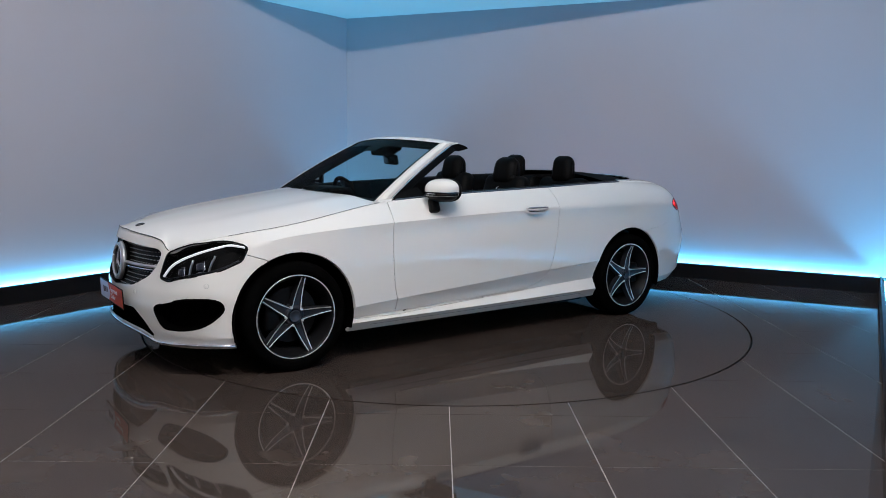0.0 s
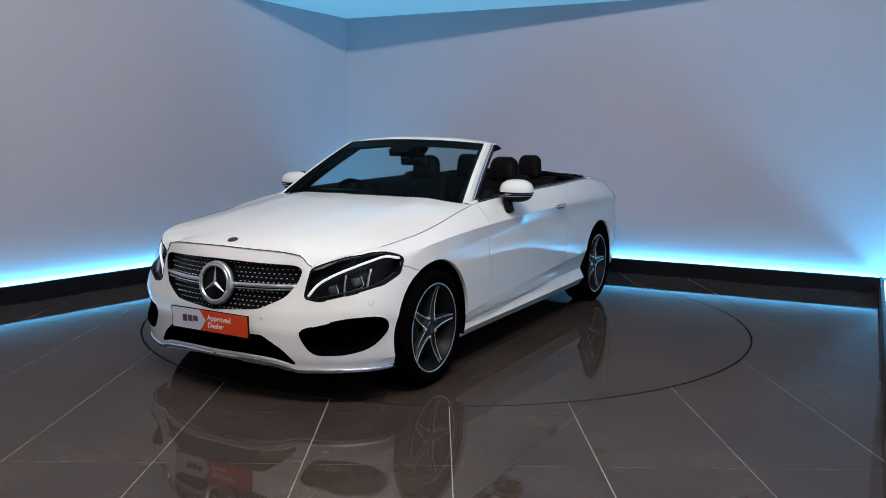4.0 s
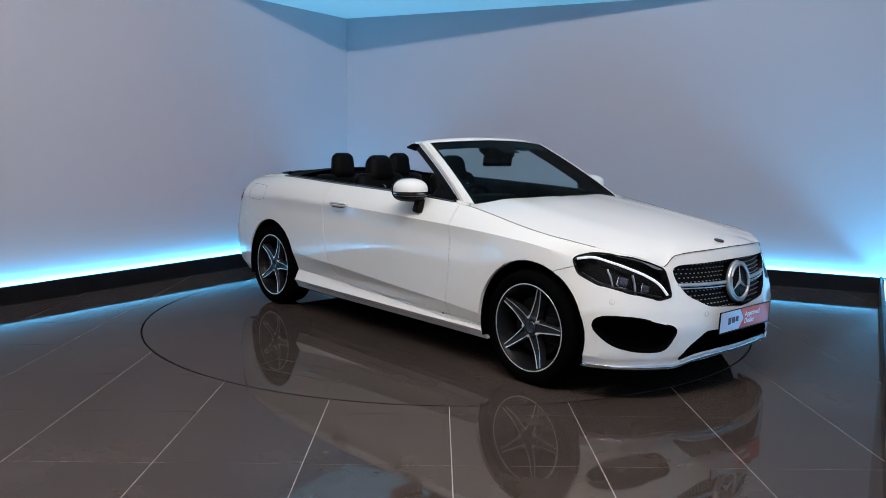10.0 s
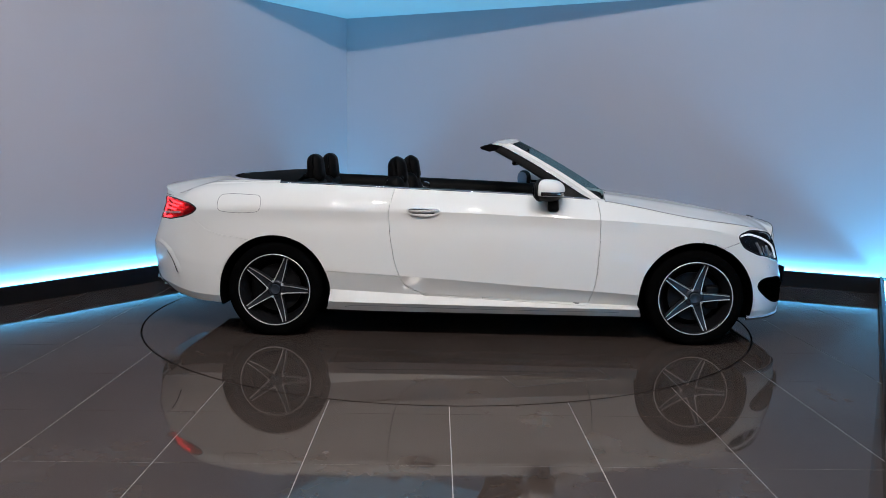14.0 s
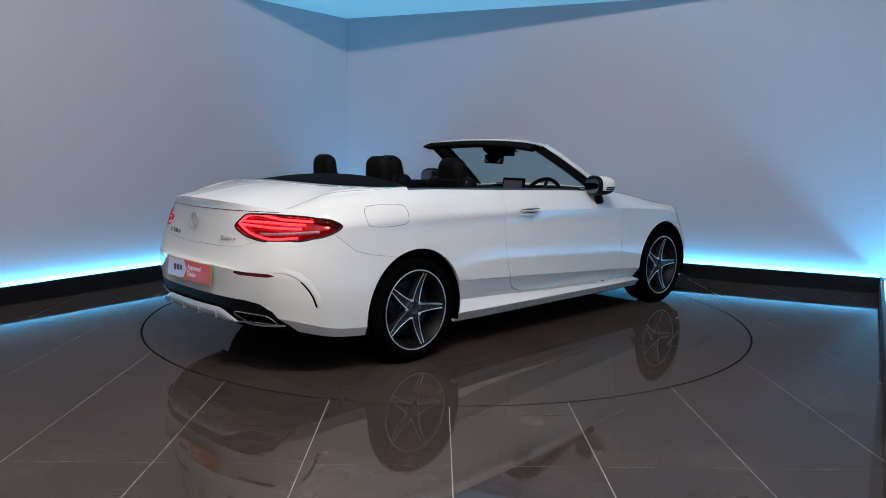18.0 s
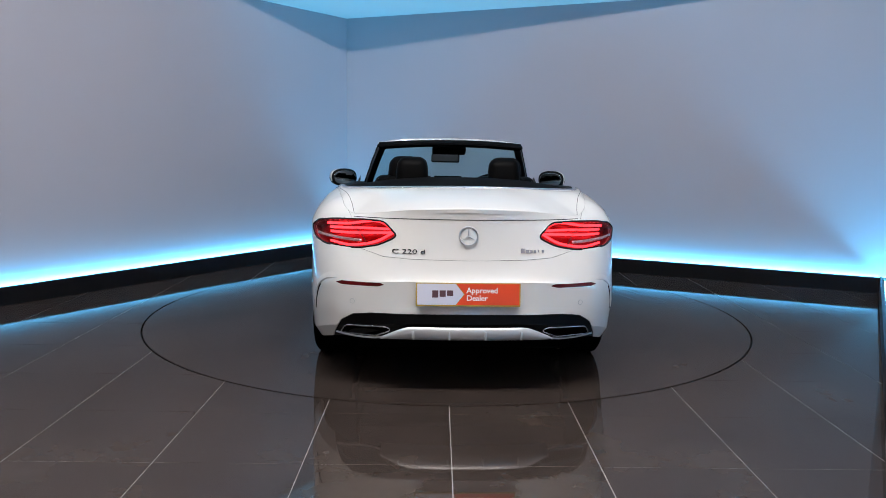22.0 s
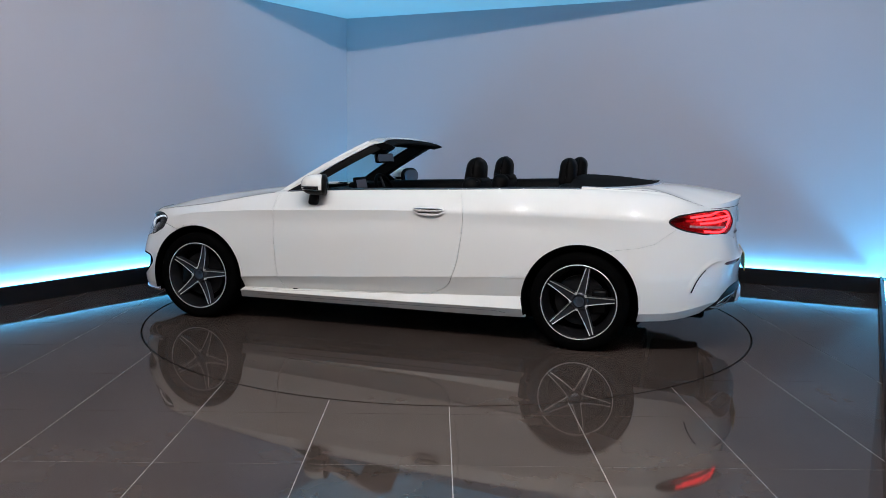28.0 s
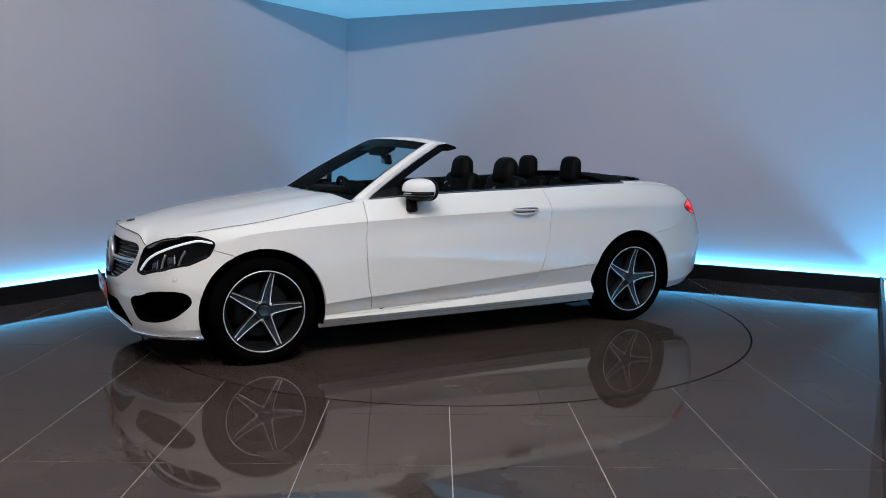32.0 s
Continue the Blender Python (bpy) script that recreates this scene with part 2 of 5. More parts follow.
outline = [CORNER_BACK, CORNER_LEFT, CORNER_NEAR, CORNER_RIGHT]
bm = bmesh.new()
prism(bm, [tuple(c) for c in outline], CEILING, CEILING + 0.15)
tagged(part("ceiling", bm, CEIL), "flat pale painted plaster ceiling", "ceiling", kind="structure")
low_left = CORNER_BACK + LEFT_WAY * ((CORNER_BACK.y - LOW_EDGE[0]) / -LEFT_WAY.y)
back_way = (CORNER_RIGHT - CORNER_BACK).normalized()
low_right = CORNER_BACK + back_way * ((CORNER_BACK.y - LOW_EDGE[1]) / -back_way.y)
bm = bmesh.new()
prism(bm, [tuple(CORNER_BACK), tuple(low_left), tuple(low_right)], LOW_CEILING, LOW_CEILING + 0.10)
tagged(part("ceiling_low", bm, CEIL), "dropped pale blue-grey plaster ceiling over the corner", "ceiling", kind="structure")


def downlight(x, y):
    ob = new("downlight")
    ob.location = (x, y, CEILING)
    bm = bmesh.new()
    ring(bm, [(0.075, -0.001), (0.075, -0.006), (0.052, -0.006), (0.052, -0.001)], 32)
    part("bezel", bm, WHITE_PLASTIC, ob, smooth=False)
    bm = bmesh.new()
    bmesh.ops.create_circle(bm, cap_ends=True, radius=0.05, segments=32, matrix=Matrix.Translation((0, 0, -0.003)))
    part("lamp_glass", bm, LAMP_GLASS, ob)
    return tagged(ob, "round white recessed ceiling downlight, switched on", "downlight", "ceiling downlights")


for x, y, watts in DOWNLIGHTS:
    downlight(x, y)

# Floor: a grout bed with tiles laid on it, and the round turntable let into it.
TILE_STEP, JOINT = 0.6205, 0.0044
TILE_TURN, TILE_X, TILE_Y = 0.8, -0.010, -3.012


def round_cut(bm, radius, keep_inside, segments=96):
    """Cuts a flat mesh along a circle about the origin and drops one side of it."""
    for k in range(segments):
        a = 2 * math.pi * (k + 0.5) / segments
        n = Vector((math.cos(a), math.sin(a), 0))
        near = [f for f in bm.faces if abs((f.calc_center_median().to_2d().angle_signed(n.to_2d(), 9))) < 1.2
                and any(v.co.length > radius * 0.9 for v in f.verts)]
        if not near:
            continue
        geom = set(near)
        for f in near:
            geom.update(f.edges)
            geom.update(f.verts)
        if keep_inside:
            bmesh.ops.bisect_plane(bm, geom=list(geom), plane_co=n * radius, plane_no=n, clear_outer=True, dist=1e-5)
        else:
            bmesh.ops.bisect_plane(bm, geom=list(geom), plane_co=n * radius, plane_no=n, dist=1e-5)
    if not keep_inside:
        drop = [f for f in bm.faces if f.calc_center_median().length < radius]
        bmesh.ops.delete(bm, geom=drop, context="FACES")


def inside_room(x, y, margin=0.0):
    ok = True
    for a, b in ((CORNER_BACK, CORNER_RIGHT), (CORNER_BACK, CORNER_LEFT), (CORNER_RIGHT, CORNER_NEAR), (CORNER_NEAR, CORNER_LEFT)):
        ok = ok and (Vector((x, y)) - a).dot(inward_of(a, b)) > -margin
    return ok


floor = new("floor")
tagged(floor, "dark grey-brown polished porcelain tiled floor with thin pale joints", "floor", kind="structure")
bm = bmesh.new()
prism(bm, [(c.x, c.y) for c in outline], -0.12, -0.060)
part("subfloor", bm, GROUT_DARK, floor)
bm = bmesh.new()
face = [bm.verts.new((c.x, c.y, 0)) for c in outline]
bm.faces.new(face)
bmesh.ops.recalc_face_normals(bm, faces=bm.faces)
for f in bm.faces:
    if f.normal.z < 0:
        f.normal_flip()
bmesh.ops.subdivide_edges(bm, edges=bm.edges, cuts=9, use_grid_fill=True)
round_cut(bm, TABLE_R + 0.011, False)
bmesh.ops.translate(bm, verts=bm.verts, vec=(0, 0, -0.0015))
part("grout_bed", bm, GROUT, floor)

turn_tiles = Matrix.Rotation(radians(TILE_TURN), 4, "Z")


def tile_mesh(bm, depth=0.010):
    top = list(bm.faces)
    made = bmesh.ops.extrude_face_region(bm, geom=top)
    bmesh.ops.translate(bm, verts=[g for g in made["geom"] if isinstance(g, bmesh.types.BMVert)], vec=(0, 0, 0))
    for f in top:
        for v in f.verts:
            v.co.z -= depth
    bmesh.ops.recalc_face_normals(bm, faces=bm.faces)
    return bm


half = TILE_STEP / 2 - JOINT / 2
for i in range(-13, 11):
    for j in range(-8, 14):
        c = turn_tiles @ Vector((TILE_X + (i + 0.5) * TILE_STEP, TILE_Y + (j + 0.5) * TILE_STEP, 0))
        if not inside_room(c.x, c.y, 0.42) or c.length < TABLE_R - 0.45:
            continue
        m = Matrix.Translation(c) @ turn_tiles
        bm = bmesh.new()
        vs = [bm.verts.new(m @ Vector(q)) for q in ((-half, -half, 0), (half, -half, 0), (half, half, 0), (-half, half, 0))]
        bm.faces.new(vs)
        if c.length < TABLE_R + 0.45:
            round_cut(bm, TABLE_R + 0.011, False)
            if not bm.faces:
                bm.free()
                continue
        for a, b in ((CORNER_BACK, CORNER_RIGHT), (CORNER_BACK, CORNER_LEFT), (CORNER_RIGHT, CORNER_NEAR), (CORNER_NEAR, CORNER_LEFT)):
            n = -inward_of(a, b)
            bmesh.ops.bisect_plane(bm, geom=list(bm.verts) + list(bm.edges) + list(bm.faces), plane_co=(*a, 0), plane_no=(*n, 0), clear_outer=True)
        if not bm.faces:
            bm.free()
            continue
        part("tile", tile_mesh(bm), TILE, floor)

# ---- turntable ----
table = new("turntable")
tagged(table, "round motorised turntable with polished dark tile top, flush with the floor", "turntable")
bm = bmesh.new()
ring(bm, [(0.0, -0.055), (TABLE_R - 0.004, -0.055), (TABLE_R - 0.004, -0.004), (0.0, -0.004)], 128)
bmesh.ops.remove_doubles(bm, verts=bm.verts, dist=1e-5)
part("deck", bm, GROUT_DARK, table)
for i in range(-4, 5):
    for j in range(-4, 5):
        c = Vector(((i + 0.5) * 0.60 - 0.1, (j + 0.5) * 0.60 - 0.25, 0))
        if c.length > TABLE_R + 0.42:
            continue
        h = 0.2998
        bm = bmesh.new()
        bm.faces.new([bm.verts.new(c + Vector(q)) for q in ((-h, -h, 0), (h, -h, 0), (h, h, 0), (-h, h, 0))])
        if c.length + 0.43 > TABLE_R:
            round_cut(bm, TABLE_R - 0.002, True)
        if not bm.faces:
            bm.free()
            continue
        part("tile", tile_mesh(bm, 0.0035), TILE, table)

# Service hatch let into the turntable near its rim.
hatch_m = pose(0.71, -1.72, 0, 0, 0, 20)
bm = bmesh.new()
for x0, x1, y0, y1 in ((-0.30, 0.30, -0.105, -0.100), (-0.30, 0.30, 0.100, 0.105), (-0.305, -0.30, -0.105, 0.105), (0.30, 0.305, -0.105, 0.105)):
    box(bm, x0, x1, y0, y1, -0.002, 0.0008, hatch_m)
part("hatch_frame", bm, DARK_STEEL, table, "thin dark steel frame of a service hatch")

# ---- car: shapes ----
# The car's own space: x forward, y to its left, z up, origin on the ground midway between the axles.
def spline(knots, values, at):
    """A smooth curve through the values at the knots (cubic, no overshoot)."""
    k, v, at = np.asarray(knots, float), np.asarray(values, float), np.asarray(at, float)
    h, s = np.diff(k), np.diff(v) / np.diff(k)
    m = np.empty(len(k))
    m[0], m[-1] = s[0], s[-1]
    for i in range(1, len(k) - 1):
        a, b = s[i - 1], s[i]
        m[i] = 0 if a * b <= 0 else (h[i - 1] + h[i]) * 3 / ((2 * h[i] + h[i - 1]) / a + (h[i] + 2 * h[i - 1]) / b)
    i = np.clip(np.searchsorted(k, at) - 1, 0, len(k) - 2)
    t = np.clip((at - k[i]) / h[i], 0, 1)
    return ((1 + 2 * t) * (1 - t) ** 2 * v[i] + t * (1 - t) ** 2 * h[i] * m[i] + t * t * (3 - 2 * t) * v[i + 1] + t * t * (t - 1) * h[i] * m[i + 1])


def smooth_path(points, count):
    """count points at even steps along a smooth path through a few points."""
    pts = np.asarray(points, float)
    k = np.concatenate([[0], np.cumsum(np.linalg.norm(np.diff(pts, axis=0), axis=1))])
    t = np.linspace(0, k[-1], count * 4)
    m = np.gradient(pts, k, axis=0)
    i = np.clip(np.searchsorted(k, t) - 1, 0, len(k) - 2)
    h = (k[i + 1] - k[i])[:, None]
    f = ((t - k[i])[:, None]) / h
    fine = (1 + 2 * f) * (1 - f) ** 2 * pts[i] + f * (1 - f) ** 2 * h * m[i] + f * f * (3 - 2 * f) * pts[i + 1] + f * f * (f - 1) * h * m[i + 1]
    run = np.concatenate([[0], np.cumsum(np.linalg.norm(np.diff(fine, axis=0), axis=1))])
    even = np.linspace(0, run[-1], count)
    return np.stack([np.interp(even, run, fine[:, c]) for c in range(pts.shape[1])], 1)


# Plan outline at the widest height, from the nose round the side to the tail.
OUTLINE = [(2.205, 0.0), (2.2044, 0.05), (2.187, 0.25), (2.125, 0.48), (2.035, 0.68), (1.93, 0.80), (1.79, 0.868), (1.55, 0.899), (1.25, 0.902), (0.9, 0.899), (0.2, 0.898), (-0.6, 0.898),
           (-1.2, 0.901), (-1.6, 0.897), (-1.92, 0.872), (-2.14, 0.815), (-2.30, 0.700), (-2.395, 0.49), (-2.435, 0.25), (-2.4447, 0.05), (-2.445, 0.0)]
STEPS = 300
plan = smooth_path(OUTLINE, STEPS)
plan[0, 1] = plan[-1, 1] = 0.0
tangent = np.gradient(plan, axis=0)
tangent /= np.linalg.norm(tangent, axis=1)[:, None]
normal = np.stack([-tangent[:, 1], tangent[:, 0]], 1)
normal *= np.sign(np.sum(normal * (plan - [0.0, 0.0]), axis=1))[:, None]
normal[0], normal[-1] = (1, 0), (-1, 0)
run = np.concatenate([[0], np.cumsum(np.linalg.norm(np.diff(plan, axis=0), axis=1))])


def run_at(x, y):
    return run[np.argmin((plan[:, 0] - x) ** 2 + (plan[:, 1] - y) ** 2)]


STATIONS = [run_at(*q) for q in ((2.2, 0), (2.165, 0.36), (2.127, 0.475), (2.102, 0.535), (2.035, 0.68), (1.93, 0.80), (1.42, 0.89), (0.70, 0.9), (-0.6, 0.9), (-1.42, 0.89), (-1.92, 0.87), (-2.30, 0.70), (-2.435, 0.25), (-2.445, 0))]
# Heights and insets of eight lines that run round the body, from the lower edge to the bonnet's, belt's and boot's edge.
LEVEL_Z = [
    [0.215, 0.195, 0.172, 0.170, 0.178, 0.178, 0.180, 0.178, 0.178, 0.2, 0.225, 0.29, 0.31, 0.31],
    [0.275, 0.262, 0.25, 0.25, 0.250, 0.245, 0.24, 0.24, 0.246, 0.26, 0.28, 0.36, 0.4, 0.4],
    [0.39, 0.39, 0.39, 0.39, 0.39, 0.39, 0.25, 0.264, 0.306, 0.36, 0.42, 0.47, 0.49, 0.49],
    [0.48, 0.48, 0.48, 0.48, 0.49, 0.5, 0.325, 0.362, 0.44, 0.485, 0.5, 0.59, 0.622, 0.622],
    [0.575, 0.576, 0.575, 0.575, 0.59, 0.605, 0.6, 0.645, 0.69, 0.7, 0.7, 0.68, 0.655, 0.655],
    [0.66, 0.657, 0.652, 0.642, 0.6635, 0.685, 0.795, 0.842, 0.879, 0.884, 0.868, 0.8, 0.76, 0.76],
    [0.73, 0.722, 0.712, 0.676, 0.715, 0.742, 0.826, 0.91, 0.96, 0.985, 0.97, 0.895, 0.9, 0.9],
    [0.785, 0.776, 0.76, 0.706, 0.756, 0.782, 0.85, 0.968, 1.022, 1.045, 1.022, 0.948, 0.988, 0.997],
]
LEVEL_D = [
    [0.03, 0.03, 0.03, 0.03, 0.0325, 0.035, 0.055, 0.072, 0.072, 0.055, 0.055, 0.08, 0.07, 0.06],
    [0.01, 0.01, 0.01, 0.01, 0.01, 0.01, 0.012, 0.014, 0.014, 0.012, 0.02, 0.03, 0.015, 0.015],
    [0, 0, 0, 0, 0, 0, 0.066, 0.078, 0.074, 0.018, 0.006, 0.012, 0.016, 0.016],
    [0.006, 0.012, 0.016, 0.016, 0.012, 0.008, 0.004, 0.010, 0.010, 0.004, 0.003, 0.004, 0, 0],
    [0.028, 0.036, 0.042, 0.042, 0.04, 0.038, 0.008, 0.006, 0.007, 0.008, 0.01, 0.022, 0.028, 0.028],
    [0.044, 0.05, 0.058, 0.058, 0.063, 0.068, 0.018, 0.003, 0.001, 0.001, 0.012, 0.06, 0.052, 0.046],
    [0.064, 0.066, 0.068, 0.072, 0.08, 0.088, 0.058, 0.052, 0.046, 0.056, 0.080, 0.105, 0.06, 0.044],
    [0.088, 0.084, 0.08, 0.084, 0.096, 0.108, 0.098, 0.112, 0.104, 0.138, 0.176, 0.158, 0.05, 0.022],
]
PIECES = [(0, 0, 1, 4), (1, 1, 2, 4), (2, 2, 3, 5), (3, 4, 5, 16), (5, 6, 7, 11)]
level_z = np.array([spline(STATIONS, row, run) for row in LEVEL_Z])
level_d = np.array([spline(STATIONS, row, run) for row in LEVEL_D])


def blend_three(a, b, c, n):
    t = np.linspace(0, 1, n + 1)[:, None]
    return a * (1 - t) * (1 - 2 * t) + b * 4 * t * (1 - t) + c * t * (2 * t - 1)


rows_z, rows_d = [], []
for a, b, c, n in PIECES:
    for source, rows in ((level_z, rows_z), (level_d, rows_d)):
        mid = (source[a] + source[c]) / 2 if a == b else source[b]
        part_rows = blend_three(source[a], mid, source[c], n)
        rows.extend(part_rows if not rows else part_rows[1:])
rows_z, rows_d = np.array(rows_z), np.array(rows_d)
# A shallow hollow below the shoulder crease of door and quarter panel.
fade = np.clip((1.30 - plan[:, 0]) / 0.5, 0, 1) * np.clip((plan[:, 0] + 1.75) / 0.6, 0, 1)
for k in range(17):
    rows_d[13 + k] += 0.0068 * math.exp(-((k / 16 - 0.76) / 0.17) ** 2) * fade ** 2 * (3 - 2 * fade) * (k < 16)
wall_x = plan[:, 0] - normal[:, 0] * rows_d
wall_y = plan[:, 1] - normal[:, 1] * rows_d
wall_y[:, 0] = wall_y[:, -1] = 0.0
ROWS = len(rows_z)

body = bmesh.new()
grid = [[body.verts.new((wall_x[r, s], wall_y[r, s], rows_z[r, s])) for s in range(STEPS)] for r in range(ROWS)]
for r in range(ROWS - 1):
    for s in range(STEPS - 1):
        body.faces.new((grid[r][s], grid[r + 1][s], grid[r + 1][s + 1], grid[r][s + 1]))


def seen_from(point, turn):
    """Flat coordinates of a point for an observer looking along a level direction at that many degrees from the car's x axis."""
    c, s = math.cos(radians(turn)), math.sin(radians(turn))
    return -point[0] * s + point[1] * c, point[2]


def inside(poly, u, w):
    hit, j = False, len(poly) - 1
    for i in range(len(poly)):
        (a, b), (c, d) = poly[i], poly[j]
        if (b > w) != (d > w) and u < (c - a) * (w - b) / (d - b) + a:
            hit = not hit
        j = i
    return hit


def cut_outline(bm, poly, turn, region, closed=True):
    """Cuts the sheet along an outline given as an observer at that direction sees it."""
    axis = Vector((math.cos(radians(turn)), math.sin(radians(turn)), 0))
    across = Vector((-axis.y, axis.x, 0))
    n = len(poly)
    lo = min(q[0] for q in poly) - 0.05, min(q[1] for q in poly) - 0.05
    hi = max(q[0] for q in poly) + 0.05, max(q[1] for q in poly) + 0.05
    flat = {}
    for f in bm.faces:
        c = f.calc_center_median()
        u, w = seen_from(c, turn)
        if region(c) and lo[0] < u < hi[0] and lo[1] < w < hi[1]:
            flat[f] = [seen_from(v.co, turn) for v in f.verts]
    for i in range(n if closed else n - 1):
        a, b = poly[i], poly[(i + 1) % n]
        du, dw = b[0] - a[0], b[1] - a[1]
        if abs(du) + abs(dw) < 1e-6:
            continue
        plane = (across * -dw + Vector((0, 0, du))).normalized()
        lo_u, hi_u = min(a[0], b[0]) - 1e-4, max(a[0], b[0]) + 1e-4
        lo_w, hi_w = min(a[1], b[1]) - 1e-4, max(a[1], b[1]) + 1e-4
        geom = set()
        for f, us in flat.items():
            if max(q[0] for q in us) < lo_u or min(q[0] for q in us) > hi_u or max(q[1] for q in us) < lo_w or min(q[1] for q in us) > hi_w:
                continue
            geom.add(f)
            geom.update(f.edges)
            geom.update(f.verts)
        if geom:
            bmesh.ops.bisect_plane(bm, geom=list(geom), plane_co=across * a[0] + Vector((0, 0, a[1])), plane_no=plane, dist=2e-4)
            flat = {f: us for f, us in flat.items() if f.is_valid and f not in geom}
            for f in bm.faces:
                if f not in flat:
                    c = f.calc_center_median()
                    u, w = seen_from(c, turn)
                    if lo[0] < u < hi[0] and lo[1] < w < hi[1] and region(c):
                        flat[f] = [seen_from(v.co, turn) for v in f.verts]


def corners(points, radius=0.02, steps=4):
    """A closed outline with rounded corners."""
    out, n = [], len(points)
    for i in range(n):
        p, a, b = (Vector(points[k % n]) for k in (i, i - 1, i + 1))
        r1, r2 = min(radius, (a - p).length * 0.45), min(radius, (b - p).length * 0.45)
        one, two = p + (a - p).normalized() * r1, p + (b - p).normalized() * r2
        for k in range(steps + 1):
            t = k / steps
            out.append(tuple(one * (1 - t) ** 2 + p * 2 * t * (1 - t) + two * t * t))
    return out


SIDE, FRONT, REAR = 90, 0, 180          # looking at the left flank, the nose, the tail


def side_pt(x, z):
    return -x, z


ARCH_R, ARCH_Z = 0.376, 0.322


def arch(x0):
    return [side_pt(x0 + ARCH_R * math.cos(2 * math.pi * k / 56), ARCH_Z + ARCH_R * math.sin(2 * math.pi * k / 56)) for k in range(56)]


DOOR = corners([side_pt(*q) for q in ((0.735, 1.1), (0.768, 0.90), (0.772, 0.66), (0.755, 0.42), (0.722, 0.300), (0.713, 0.266), (0.67, 0.2640), (-0.40, 0.305), (-0.535, 0.36), (-0.60, 0.52), (-0.636, 0.74), (-0.640, 0.90), (-0.585, 1.1))], 0.06)
HEADLAMP = corners([(-0.600, 0.736), (-0.625, 0.754), (-0.70, 0.774), (-0.77, 0.774), (-0.912, 0.753), (-1.0, 0.726), (-1.076, 0.694), (-1.100, 0.62), (-1.116, 0.553), (-1.047, 0.540), (-0.882, 0.580), (-0.72, 0.618), (-0.625, 0.665)], 0.02)
TAIL = corners([(0.776, 0.868), (0.845, 0.900), (0.99, 0.916), (1.20, 0.925), (1.330, 0.922), (1.408, 0.848), (1.325, 0.800), (1.225, 0.780), (1.0, 0.786), (0.864, 0.810), (0.80, 0.840)], 0.03)
GRILLE = corners([(-0.02, 0.722), (0.44, 0.712), (0.478, 0.692), (0.462, 0.63), (0.41, 0.555), (0.28, 0.490), (-0.02, 0.462)], 0.03)
INTAKE = corners([(0.835, 0.465), (0.70, 0.455), (0.485, 0.392), (0.555, 0.275), (0.70, 0.279), (0.80, 0.31), (0.848, 0.39)], 0.05)
LOWER = corners([(-0.02, 0.355), (0.30, 0.362), (0.41, 0.290), (0.475, 0.222), (0.44, 0.212), (-0.02, 0.236)], 0.02)
BOOT = [(0.02, 1.2), (-0.66, 1.2), (-0.655, 0.98), (-0.615, 0.93), (-0.60, 0.80), (-0.55, 0.775), (-0.44, 0.742), (-0.30, 0.732), (0.02, 0.728)]
DIFFUSER = [(0.02, 0.452), (-0.50, 0.448), (-0.60, 0.435), (-0.665, 0.395), (-0.705, 0.315), (-0.74, 0.2), (0.02, 0.2)]
REFLECTOR = corners([(-0.695, 0.598), (-0.66, 0.609), (-0.45, 0.610), (-0.43, 0.600), (-0.47, 0.590), (-0.66, 0.589)], 0.010)
BUMPER_F = [side_pt(*q) for q in ((2.4, 0.80), (2.0, 0.70), (1.72, 0.705), (1.60, 0.665), (1.40, 0.60), (1.40, 0.1), (2.4, 0.1))]
BUMPER_R = [side_pt(*q) for q in ((-1.45, 0.63), (-1.64, 0.672), (-1.78, 0.692), (-1.88, 0.722), (-1.96, 0.785), (-2.12, 0.90), (-2.6, 0.95), (-2.6, 0.1), (-1.45, 0.1))]
SILL = [side_pt(*q) for q in ((1.3, 0.255), (0.712, 0.252), (-0.40, 0.296), (-0.55, 0.43), (-1.2, 0.47), (-1.2, 0.1), (1.3, 0.1))]

fore, aft = (lambda p: p.x > 1.2), (lambda p: p.x < -1.3)
cut_outline(body, arch(1.42), SIDE, lambda p: p.x > 0.9 and p.y > 0.5)
cut_outline(body, arch(-1.42), SIDE, lambda p: p.x < -0.9 and p.y > 0.5)
cut_outline(body, DOOR, SIDE, lambda p: -0.9 < p.x < 1.0)
cut_outline(body, HEADLAMP, 45, fore)
cut_outline(body, TAIL, 135, aft)
cut_outline(body, GRILLE, FRONT, lambda p: p.x > 1.9)
cut_outline(body, INTAKE, FRONT, lambda p: p.x > 1.5)
cut_outline(body, LOWER, FRONT, lambda p: p.x > 1.9)
cut_outline(body, BOOT, REAR, lambda p: p.x < -1.9)
cut_outline(body, DIFFUSER, REAR, lambda p: p.x < -1.9)
cut_outline(body, REFLECTOR, REAR, lambda p: p.x < -2.0)
cut_outline(body, BUMPER_F[:4], SIDE, lambda p: p.x > 1.3, closed=False)
cut_outline(body, BUMPER_R[:7], SIDE, lambda p: p.x < -1.3, closed=False)
cut_outline(body, SILL[:5], SIDE, lambda p: -1.25 < p.x < 1.35, closed=False)


